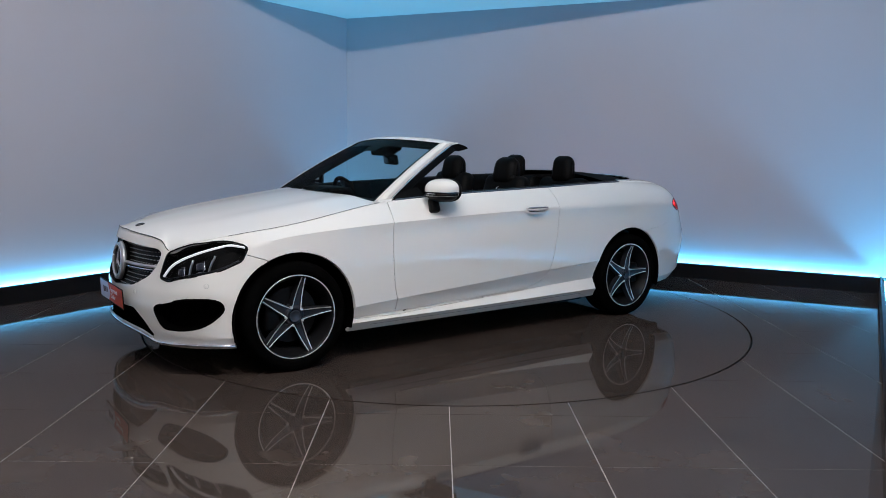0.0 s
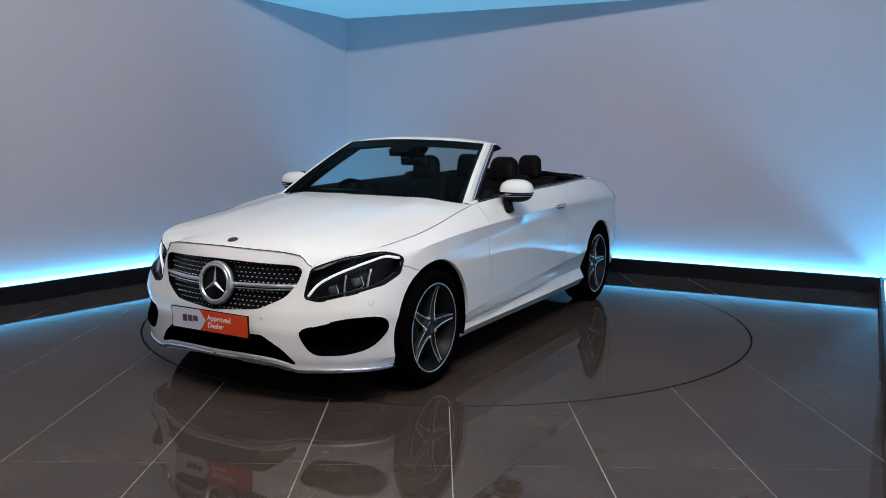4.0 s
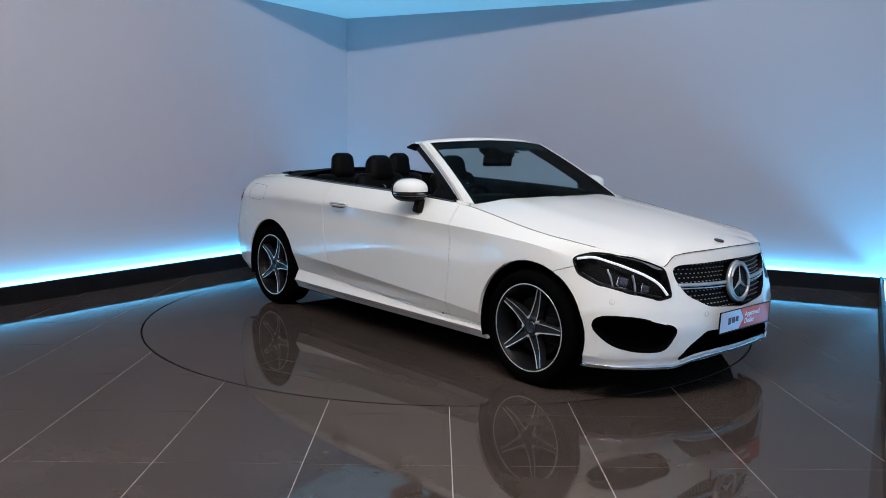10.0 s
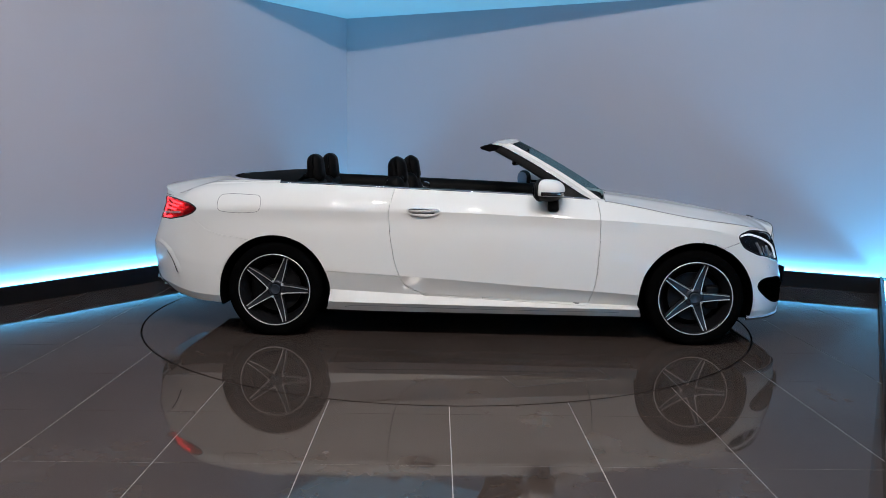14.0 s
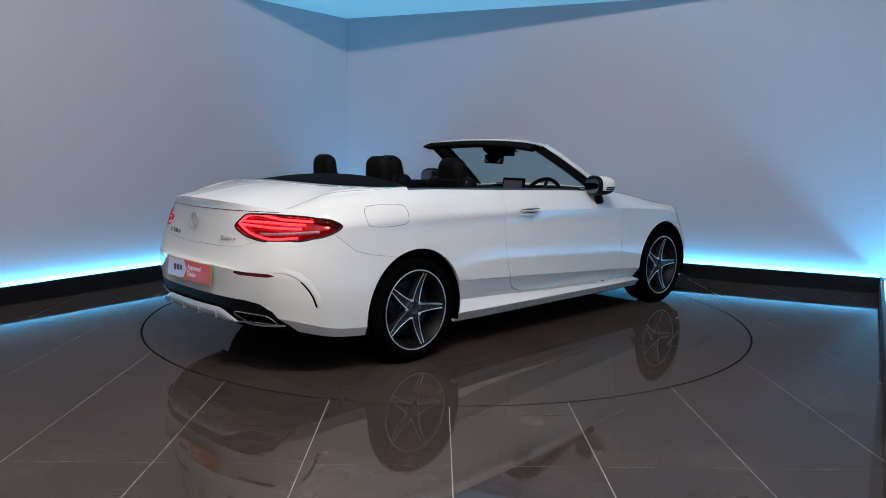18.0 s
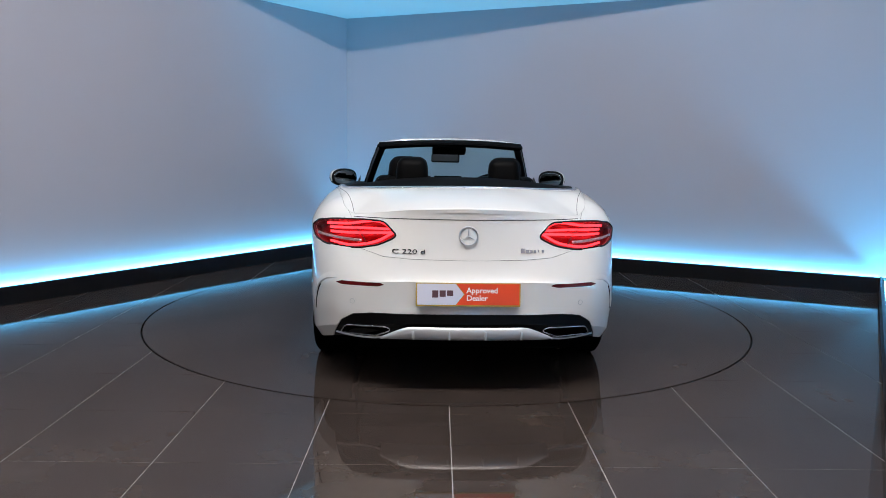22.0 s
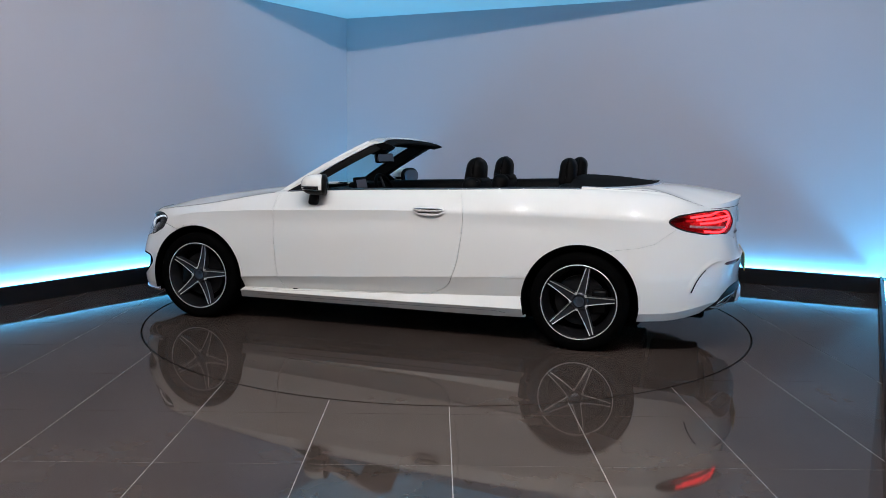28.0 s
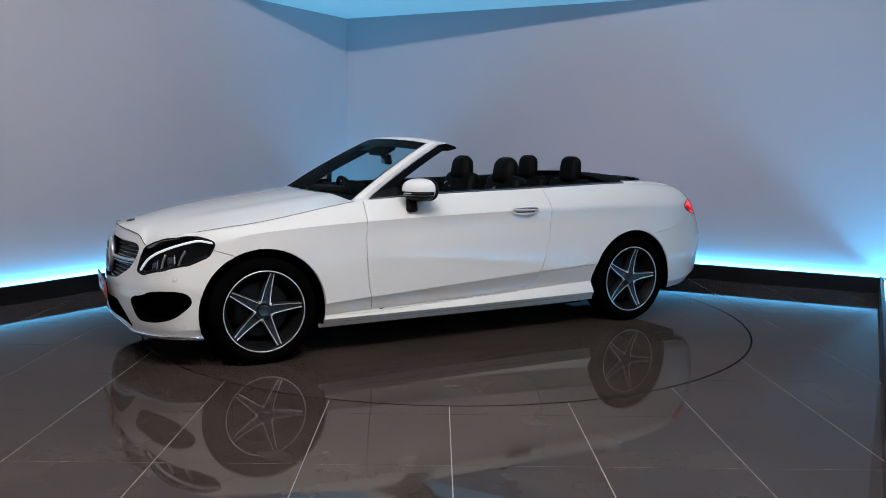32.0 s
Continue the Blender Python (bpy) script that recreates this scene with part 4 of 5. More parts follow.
rbox(bm, 0.20, 0.40, 0.06, pose(0.56, -0.37, 0.965), 0.025)
part("instrument_hood", bm, LEATHER, car, smooth=True)
bm = bmesh.new()
rbox(bm, 0.02, 0.24, 0.13, pose(0.47, 0.0, 0.985, 0, 12), 0.008, 2)
display = part("central_display", bm, BLACK_MATT, car, "black tablet-style display", True)
SCREEN_GLOW = glow("screen_glow", (0.4, 0.4, 0.6), 0.05)
bm = bmesh.new()
box(bm, -0.0006, 0.0006, -0.10, 0.10, -0.045, 0.045, pose(0.4585, 0.0, 0.9845, 0, 12))
part("screen_picture", bm, SCREEN_GLOW, display, "faintly glowing screen")
bm = bmesh.new()
rbox(bm, 1.1, 0.24, 0.24, pose(-0.05, 0, 0.56), 0.04)
part("centre_console", bm, LEATHER, car, smooth=True)
wheel_m = pose(0.38, -0.37, 0.885, 0, -66)
bm = bmesh.new()
tube(bm, [wheel_m @ Vector((0.185 * math.cos(a), 0.185 * math.sin(a), 0)) for a in np.linspace(0, 2 * math.pi, 41)[:-1]], 0.016, 8, True)
steering = part("steering_wheel", bm, LEATHER, car, "black leather steering wheel", True)
bm = bmesh.new()
rbox(bm, 0.13, 0.15, 0.05, wheel_m, 0.02)
part("airbag_cover", bm, LEATHER, steering, smooth=True)
for turn in (0, 90, 270):
    bm = bmesh.new()
    rbox(bm, 0.12, 0.03, 0.015, wheel_m @ pose(0, 0, 0, 0, 0, turn) @ pose(0.12, 0, 0), 0.006, 2)
    part("steering_spoke", bm, ALLOY_DARK, steering, "dark silver spoke", True)


def seat(y, x=-0.33):
    cushion = bmesh.new()
    rbox(cushion, 0.52, 0.50, 0.17, pose(x + 0.10, y, 0.50, 0, -6), 0.06)
    ob = part("front_seat", cushion, LEATHER, car, "black leather front seat", True)
    bm = bmesh.new()
    rbox(bm, 0.15, 0.49, 0.64, pose(x - 0.20, y, 0.78, 0, -14), 0.06, 4, 0.90)
    part("backrest", bm, LEATHER, ob, smooth=True)
    bm = bmesh.new()
    rbox(bm, 0.13, 0.27, 0.06, pose(x - 0.265, y, 1.065, 0, -10), 0.025, 3)
    part("headrest_collar", bm, LEATHER, ob, smooth=True)
    bm = bmesh.new()
    rbox(bm, 0.145, 0.265, 0.218, pose(x - 0.255, y, 1.122, 0, -6), 0.069, 6, 0.84)
    part("headrest", bm, LEATHER, ob, smooth=True)
    bm = bmesh.new()
    rbox(bm, 0.035, 0.010, 0.03, pose(x - 0.29, y + (0.19 if y > 0 else -0.19), 1.055, 0, -14), 0.004, 2)
    part("belt_guide", bm, SATIN, ob, "small silver belt guide", True)
    bm = bmesh.new()
    out = y + (0.05 if y > 0 else -0.05)
    tube(bm, [(x - 0.14 + 0.030 * math.cos(a), out, 0.988 + 0.022 * math.sin(a)) for a in np.linspace(0, 2 * math.pi, 21)[:-1]], 0.004, 6, True)
    part("belt_loop", bm, CHROME, ob, "thin chrome belt loop", True)


seat(0.355, -0.335)
seat(-0.375, -0.375)
bm = bmesh.new()
rbox(bm, 0.45, 1.16, 0.20, pose(-0.98, 0, 0.52), 0.06)
bench = part("rear_seat", bm, LEATHER, car, "black leather rear bench", True)
for y in (0.30, -0.30):
    bm = bmesh.new()
    rbox(bm, 0.14, 0.52, 0.58, pose(-1.21, y, 0.78, 0, -14), 0.06, 4)
    part("backrest", bm, LEATHER, bench, smooth=True)
    bm = bmesh.new()
    rbox(bm, 0.122, 0.225, 0.215, pose(-1.245, y, 1.132, 0, -4), 0.057, 6, 0.86)
    part("headrest", bm, LEATHER, bench, smooth=True)
bm = bmesh.new()
rbox(bm, 0.035, 0.24, 0.074, pose(0.255, 0.03, 1.205, 0, 10, -12), 0.014, 3)
inner_mirror = part("interior_mirror", bm, PIANO, car, "black interior mirror", True)
bm = bmesh.new()
rbox(bm, 0.002, 0.220, 0.058, pose(0.255, 0.03, 1.205, 0, 10, -12) @ pose(-0.0172, 0, 0), 0.0008, 1)
part("mirror_glass", bm, MIRROR, inner_mirror, "mirror glass")
bm = bmesh.new()
tube(bm, [(0.30, 0.02, 1.275), (0.285, 0.025, 1.235), (0.262, 0.03, 1.21)], 0.012, 8)
part("mirror_stalk", bm, BLACK_MATT, inner_mirror, smooth=True)
bm = bmesh.new()
rbox(bm, 0.13, 0.30, 0.07, pose(0.285, 0.0, 1.285, 0, 30), 0.025, 3, 0.8)
part("sensor_housing", bm, BLACK_MATT, car, "black sensor housing behind the screen", True)


# ---- door mirrors ----
def ellipsoid(bm, centre, size, power=2.6, flat=None):
    """A rounded shell; flat: how much of it is left towards the rear."""
    vs = bmesh.ops.create_uvsphere(bm, u_segments=36, v_segments=20, radius=1.0)["verts"]
    for v in vs:
        d = sum(abs(c) ** power for c in v.co) ** (1 / power)
        v.co = v.co / d
        if flat is not None and v.co.x < 0:
            v.co.x *= flat
        v.co = Vector((v.co.x * size[0], v.co.y * size[1], v.co.z * size[2])) + Vector(centre)
    return bm


MIRROR_AT = (0.405, 0.903, 1.030)


def swing(bm):
    """Turns a mirror's piece so that its outer end lies further back."""
    turn_ = Matrix.Translation(MIRROR_AT) @ pose(0, 0, 0, 0, 0, 22) @ Matrix.Translation(-Vector(MIRROR_AT))
    bmesh.ops.transform(bm, matrix=turn_, verts=bm.verts)


def shell_slice(z0, z1, grow=1.0):
    bm = ellipsoid(bmesh.new(), MIRROR_AT, (0.118 * grow, 0.110 * grow, 0.074 * grow), 2.5, 0.46)
    swing(bm)
    for z, keep in ((z0, "clear_inner"), (z1, "clear_outer")):
        if z is not None:
            bmesh.ops.bisect_plane(bm, geom=list(bm.verts) + list(bm.edges) + list(bm.faces), plane_co=(0, 0, z), plane_no=(0, 0, 1), clear_inner=keep == "clear_inner", clear_outer=keep == "clear_outer")
    return bm


caps = pair("door_mirror", shell_slice(0.997, None), PAINT, car, "white door mirror with a black indicator slot")
pair("mirror_base", shell_slice(None, 0.997, 0.985), BLACK_TRIM, caps, "gloss black lower shell")
bm = shell_slice(1.000, 1.024, 1.012)
bmesh.ops.bisect_plane(bm, geom=list(bm.verts) + list(bm.edges) + list(bm.faces), plane_co=(MIRROR_AT[0] - 0.02, MIRROR_AT[1], 0), plane_no=(1, 0.25, 0), clear_inner=True)
pair("indicator_strip", bm, PIANO, caps, "black indicator slot")
bm = shell_slice(1.011, 1.0145, 1.022)
bmesh.ops.bisect_plane(bm, geom=list(bm.verts) + list(bm.edges) + list(bm.faces), plane_co=(MIRROR_AT[0] - 0.02, MIRROR_AT[1], 0), plane_no=(1, 0.25, 0), clear_inner=True)
pair("indicator_line", bm, CHROME, caps, "thin chrome line")
bm = bmesh.new()
ellipsoid(bm, (MIRROR_AT[0] - 0.040, MIRROR_AT[1], MIRROR_AT[2]), (0.026, 0.110, 0.075), 2.5)
swing(bm)
pair("mirror_rim", bm, BLACK_TRIM, caps, "black mirror rim")
bm = bmesh.new()
ellipsoid(bm, (MIRROR_AT[0] - 0.063, MIRROR_AT[1], MIRROR_AT[2]), (0.006, 0.096, 0.058), 2.5)
swing(bm)
pair("mirror_glass", bm, MIRROR, caps, "mirror glass")
bm = bmesh.new()
rbox(bm, 0.075, 0.05, 0.10, pose(0.455, 0.870, 0.935, 18), 0.02, 3, 0.9)
pair("mirror_foot", bm, BLACK_TRIM, caps, "black mirror foot")
bm = bmesh.new()
sheet(bm, [[(0.72, 0.778, 0.960), (0.72, 0.775, 0.966)], [(0.60, 0.790, 0.960), (0.60, 0.765, 1.030)], [(0.51, 0.796, 0.962), (0.51, 0.760, 1.045)], [(0.44, 0.800, 0.964), (0.45, 0.775, 0.985)]])
pair("quarter_cover", face_out(bm), BLACK_TRIM, car, "black triangle at the mirror", False)

# ---- door handles ----
bm = bmesh.new()
ring(bm, [(0.0, 0.0), (0.040, 0.004), (0.046, 0.0)], 32, closed=False)
for v in bm.verts:
    v.co = Vector((v.co.x * 2.55, v.co.y * 0.92, v.co.z))
spot, n = on_body(0.405, 0.882, SIDE, 0.005)
n = Vector((0, 1, 0.22)).normalized()
m = Matrix.Translation(spot) @ n.to_track_quat("Z", "Y").to_matrix().to_4x4()
turn = Matrix.Rotation(radians(90), 4, "Z") if abs((m.to_3x3() @ Vector((1, 0, 0))).x) < 0.5 else Matrix.Identity(4)
bmesh.ops.transform(bm, matrix=m @ turn, verts=bm.verts)
pair("handle_cup", bm, PAINT, doors)
bm = bmesh.new()
ellipsoid(bm, (0, 0.002, 0.011), (0.107, 0.0195, 0.0145), 2.4)
bmesh.ops.transform(bm, matrix=m @ turn, verts=bm.verts)
handles = pair("door_handle", bm, PAINT, doors, "white door handle with a chrome strip")
bm = bmesh.new()
ellipsoid(bm, (0, 0.003, 0.0150), (0.101, 0.0085, 0.0130), 2.4)
bmesh.ops.transform(bm, matrix=m @ turn, verts=bm.verts)
pair("handle_strip", bm, CHROME, doors, "chrome strip")
# Thin black bar that stands in for the shaded gap below the handle.
bm = bmesh.new()
rbox(bm, 0.15, 0.004, 0.004, m @ turn @ pose(0, -0.0205, 0.007), 0.0012, 1)
pair("handle_shade_bar", bm, BLACK_TRIM, doors, "thin black bar standing in for shade under the handle")


# ---- wheels ----
def wheel(x, side):
    phase = (-103 if side > 0 else 74 if x > 0 else 70)
    base = pose(x, side * 0.775, 0.322, -90 * side)     # local z points outwards
    bm = bmesh.new()
    ring(bm, [(0.228, -0.10), (0.244, -0.10), (0.246, 0.085), (0.2475, 0.100), (0.240, 0.104), (0.232, 0.098), (0.226, 0.06), (0.205, 0.03), (0.200, -0.06)], 72, base)
    ob = part("wheel", bm, RIM_INNER, car, "five-spoke two-tone alloy wheel with a low-profile tyre", True)
    bm = bmesh.new()
    ring(bm, [(0.2345, 0.0970), (0.2415, 0.1050), (0.2485, 0.1040), (0.2475, 0.098)], 72, base)
    part("rim_lip", bm, ALLOY, ob, "bright machined rim lip", True)
    bm = bmesh.new()
    ring(bm, [(0.240, -0.105), (0.262, -0.118), (0.295, -0.116), (0.316, -0.098), (0.3225, -0.07), (0.324, 0.0), (0.3225, 0.07), (0.316, 0.098), (0.295, 0.114), (0.270, 0.116), (0.249, 0.106), (0.243, 0.098)], 80, base)
    part("tyre", bm, RUBBER, ob, "black rubber tyre", True)
    bm = bmesh.new()
    ring(bm, [(0.06, 0.0), (0.165, 0.0), (0.165, 0.014), (0.06, 0.014)], 48, base)
    part("brake_disc", bm, DISC, ob, "grey steel brake disc")
    bm = bmesh.new()
    rbox(bm, 0.10, 0.16, 0.06, base @ pose(0.125 if x > 0 else -0.125, 0, 0.02), 0.02)
    part("brake_caliper", bm, BLACK_TRIM, ob, smooth=True)
    # Black disc added to stand in for the shade inside the wheel.
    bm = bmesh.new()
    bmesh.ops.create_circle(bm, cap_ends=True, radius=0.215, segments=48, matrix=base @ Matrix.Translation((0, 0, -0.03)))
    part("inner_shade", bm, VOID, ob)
    bm = bmesh.new()
    ring(bm, [(0.0, 0.083), (0.030, 0.083), (0.0315, 0.0845), (0.035, 0.083), (0.037, 0.070), (0.0, 0.070)], 32, base, closed=False)
    part("hub_cap", bm, HUB_BLUE, ob, "round blue-grey hub cap", True)
    bm = bmesh.new()
    ring(bm, [(0.038, 0.074), (0.048, 0.075), (0.064, 0.066), (0.070, 0.03), (0.038, 0.03)], 40, base)
    part("hub", bm, ALLOY_DARK, ob, smooth=True)
    for k in range(5):
        turn_ = base @ pose(0, 0, 0, 0, 0, phase + 72 * k)
        bm = bmesh.new()
        rows_ = []
        for j in range(9):
            t = j / 8
            r = 0.040 + 0.199 * t
            w = 0.032 - 0.018 * t
            e = 1 - 0.0072 / w
            top = 0.079 + 0.014 * t - 0.012 * math.sin(math.pi * t)
            rows_.append([bm.verts.new(turn_ @ Vector((r, yy, zz))) for yy, zz in ((-w * 1.12, top - 0.045), (-w, top - 0.004), (-w * 0.95, top), (-w * e, top - 0.001), (-w * (e - 0.12), top - 0.012 * (1 - t * 0.6)),
                                                                                  (w * (e - 0.12), top - 0.012 * (1 - t * 0.6)), (w * e, top - 0.001), (w * 0.95, top), (w, top - 0.004), (w * 1.12, top - 0.045))])
        for one, two in zip(rows_, rows_[1:]):
            for i in range(9):
                f = bm.faces.new((one[i], one[i + 1], two[i + 1], two[i]))
                f.material_index = 1 if i in (2, 6) else 0
        face_spoke = bm.faces.new(rows_[-1])
        bmesh.ops.recalc_face_normals(bm, faces=bm.faces)
        bm.normal_update()
        outward = (base.to_3x3() @ Vector((0, 0, 1)))
        if sum(f.normal.dot(outward) for f in bm.faces if f.material_index == 1) < 0:
            bmesh.ops.reverse_faces(bm, faces=bm.faces)
        spoke = part("spoke", bm, ALLOY_DARK, ob)
        spoke.data.materials.append(ALLOY)
        bm = bmesh.new()
        ring(bm, [(0.0, 0.078), (0.007, 0.078), (0.0085, 0.070), (0.0085, 0.05), (0.0, 0.05)], 10, base @ pose(0, 0, 0, 0, 0, phase + 72 * k + 36) @ Matrix.Translation((0.056, 0, 0.006)), closed=False)
        part("wheel_bolt", bm, ALLOY, ob)
    return ob


for x in (1.42, -1.42):
    for side in (1, -1):
        wheel(x, side)


# ---- lamps ----
def hollow(faces, depth):
    """The walls and the bottom of an opening in the body."""
    bm = lifted(faces)
    bm.normal_update()
    made = bmesh.ops.extrude_face_region(bm, geom=list(bm.faces))
    verts = [g for g in made["geom"] if isinstance(g, bmesh.types.BMVert)]
    new_faces = {g for g in made["geom"] if isinstance(g, bmesh.types.BMFace)}
    shift = {v: v.normal.copy() for v in verts}
    for v in verts:
        v.co -= shift[v] * depth
    old = [f for f in bm.faces if f not in new_faces and all(v not in shift for v in f.verts)]
    bmesh.ops.delete(bm, geom=old, context="FACES")
    return bm


def along(points, turn, lift, count=24):
    path, ups = [], []
    for u, z in smooth_path(points, count):
        p, n = on_body(float(u), float(z), turn, lift)
        path.append(p)
        ups.append(n)
    return path, ups


def rim_of(shape, turn, lift):
    """An outline laid on the body, without the spots that fall off its edge."""
    spots = [(z, *on_body(u, z, turn, lift)) for u, z in shape]
    kept = [(p, n) for z, p, n in spots if abs(p.z - z) < 0.006]
    return [p for p, n in kept], [n for p, n in kept]


lamps = pair("headlight", hollow(panels["headlamp"], 0.055), BLACK_TRIM, car, "dark headlight with projector lenses and a white daylight strip", False)
bm = bmesh.new()
path, ups = along([(-1.100, 0.564), (-1.062, 0.612), (-1.00, 0.656), (-0.912, 0.694), (-0.77, 0.740), (-0.70, 0.756), (-0.62, 0.745)], 45, -0.012)
ribbon(bm, path, ups, 0.0115, 0.006)
pair("daylight_strip", bm, DRL, lamps, "white daylight running strip")
PROJECTOR = material("projector_glass", (0.03, 0.035, 0.05), 0.05, Coat_Weight=1.0)
for u, z, wide, high in ((-0.985, 0.600, 0.050, 0.052), (-0.860, 0.640, 0.058, 0.056)):
    p, n = on_body(u, z, 45, -0.032)
    m = Matrix.Translation(p) @ n.to_track_quat("Z", "Y").to_matrix().to_4x4() @ pose(0, 0, 0, 0, 0, 14)
    bm = bmesh.new()
    rbox(bm, wide, high, 0.024, m, 0.011, 3, 0.82)
    pair("projector", bm, PROJECTOR, lamps, "dark glass projector module")
    bm = bmesh.new()
    tube(bm, [m @ Vector(q) for q in ((wide * 0.46, high * 0.55, 0.004), (wide * 0.54, -high * 0.35, 0.008), (wide * 0.30, -high * 0.58, 0.006), (-wide * 0.45, -high * 0.55, 0.0))], 0.0035, 6)
    pair("projector_bezel", bm, CHROME, lamps, "bright angled module edge")
for a, b in (((-0.926, 0.572), (-0.912, 0.672)), ((-0.80, 0.615), (-0.775, 0.700))):
    bm = bmesh.new()
    path, ups = along([a, ((a[0] + b[0]) / 2 - 0.004, (a[1] + b[1]) / 2), b], 45, -0.028, 8)
    ribbon(bm, path, ups, 0.009, 0.008)
    pair("lamp_divider", bm, SATIN, lamps, "silver divider")
bm = bmesh.new()
path, ups = along([(-1.07, 0.556), (-0.882, 0.596), (-0.72, 0.634), (-0.64, 0.672)], 45, -0.022)
ribbon(bm, path, ups, 0.008, 0.006)
pair("lower_trim", bm, ALLOY_DARK, lamps, "thin dark lower trim")
lens = pair("headlight_lens", lifted(panels["headlamp"], offset=-0.0015), LENS, lamps, "clear headlight lens")
for ob in lens:
    ob.visible_shadow = False

tails = pair("tail_light", hollow(panels["tail"], 0.045), RED_DARK, car, "lit red LED tail light in a dark surround", False)
for points in ([(0.94, 0.896), (1.10, 0.906), (1.33, 0.910), (1.385, 0.872)], [(0.98, 0.878), (1.20, 0.886), (1.375, 0.884)], [(1.00, 0.856), (1.20, 0.860), (1.375, 0.866)],
               [(1.02, 0.806), (1.22, 0.800), (1.31, 0.822), (1.382, 0.868)]):
    bm = bmesh.new()
    path, ups = along(points, 135, -0.014, 30)
    ribbon(bm, path, ups, 0.0125, 0.005)
    pair("light_strip", bm, RED_GLOW, tails, "glowing red LED strip")
bm = bmesh.new()
path, ups = along([(0.90, 0.836), (1.06, 0.826), (1.235, 0.818)], 135, 0.0004, 20)
ribbon(bm, path, ups, 0.016, 0.0012)
pair("reverse_lamp", bm, REVERSE_LENS, tails, "clear silver reversing lamp")
bm = bmesh.new()
path, ups = along([(1.275, 0.790), (1.226, 0.85), (1.065, 0.926)], 135, 0.0005, 10)
ribbon(bm, path, ups, 0.003, 0.0015)
pair("lamp_joint", bm, SEAM, tails)
lens = pair("tail_light_lens", lifted(panels["tail"], offset=-0.0015), RED_LENS, tails, "red lens")
for ob in lens:
    ob.visible_shadow = False
bm = bmesh.new()
ribbon(bm, *rim_of(TAIL, 135, 0.0008), 0.010, 0.0025, closed=True)
pair("lamp_surround", bm, PIANO, tails, "gloss black surround")
bm = bmesh.new()
ribbon(bm, *rim_of(HEADLAMP, 45, 0.0004), 0.009, 0.002, closed=True)
pair("lamp_surround", bm, BLACK_TRIM, lamps, "black surround")
reflectors = pair("rear_reflector", lifted(panels["reflector"], offset=-0.002), material("reflector_red", (0.10, 0.004, 0.006), 0.25, Coat_Weight=1.0), car, "dark red bumper reflector")

# ---- nose ----
bm = lifted(panels["grille"], BOTH, offset=-0.035)
grille = part("grille", bm, BLACK_TRIM, car, "black radiator grille dotted with chrome studs", True)
bm = hollow(panels["grille"], 0.034)
for f in [f for f in bm.faces if abs(f.normal.x) > 0.75]:
    bm.faces.remove(f)
pair("grille_rim", bm, BLACK_TRIM, grille, "", False)
studs = bmesh.new()
for j in range(11):
    z = 0.482 + 0.0232 * j
    if abs(z - 0.595) < 0.016:
        continue
    for i in range(-17, 18):
        y = (i + (0.5 if j % 2 else 0)) * 0.0275
        if not inside(GRILLE, abs(y), z) or not inside(GRILLE, abs(y) + 0.012, z) or math.hypot(y, z - 0.597) < 0.118 or abs(y) < 0.001 and z < 0.49:
            continue
        p, n = on_body(abs(y), z, FRONT, -0.026)
        p.y = math.copysign(p.y, y)
        rbox(studs, 0.010, 0.0085, 0.0046, Matrix.Translation(p), 0.002, 1)
studs_ob = part("grille_studs", studs, SATIN, grille, "small chrome studs set in a diamond pattern")
tagged(studs_ob, kind="stuff")
for z0, mat, high, lift in ((0.603, SATIN, 0.020, 0.004), (0.584, CHROME, 0.010, 0.0)):
    bm = bmesh.new()
    path, ups = [], []
    for k in range(16):
        y = 0.09 + 0.365 * k / 15
        p, n = on_body(y, z0 + 0.006 * (k / 15), FRONT, -0.010 + lift)
        path.append(p)
        ups.append(n)
    ribbon(bm, path, ups, high, 0.008)
    pair("grille_blade", bm, mat, grille, "silver grille blade")
AT = Matrix.Translation((2.181, 0, 0.598)) @ pose(0, 0, 0, 0, 84, 0)


def emblem(m, radius, thick, name, parent, backing=None):
    """A bright ring with three arms."""
    bm = bmesh.new()
    tube(bm, [m @ Vector((radius * math.cos(a), radius * math.sin(a), 0)) for a in np.linspace(0, 2 * math.pi, 49)[:-1]], thick, 8, True)
    for k in range(3):
        a = radians(180 + 120 * k)
        tip, left, right = Vector((math.cos(a), math.sin(a), 0)) * radius, Vector((-math.sin(a), math.cos(a), 0)) * radius * 0.13, Vector((0, 0, thick * 1.1))
        base_ = [bm.verts.new(m @ q) for q in (tip, left, -left, right)]
        for i in ((0, 1, 3), (0, 3, 2), (1, 2, 3)):
            bm.faces.new([base_[q] for q in i])
    bmesh.ops.recalc_face_normals(bm, faces=bm.faces)
    ob = part(name, bm, SATIN, parent, "satin chrome ring emblem with three arms", False)
    if backing:
        bm = bmesh.new()
        ring(bm, [(0.0, -0.004), (radius * 0.8, -0.006), (radius * 1.02, -0.012), (radius * 1.16, -0.016), (radius * 1.12, -0.04), (0.0, -0.04)], 40, m, closed=False)
        part("emblem_backing", bm, backing, ob, "dark glossy backing disc", True)
    return ob


emblem(AT, 0.094, 0.0085, "emblem", grille, BLACK_TRIM)
bm = bmesh.new()
ring(bm, [(0.101, 0.004), (0.112, 0.0), (0.116, -0.02), (0.100, -0.02)], 48, AT)
part("emblem_ring", bm, SATIN, grille, "satin silver ring round the emblem", True)
bm = bmesh.new()
n = Vector((0.23, 0, 1)).normalized()
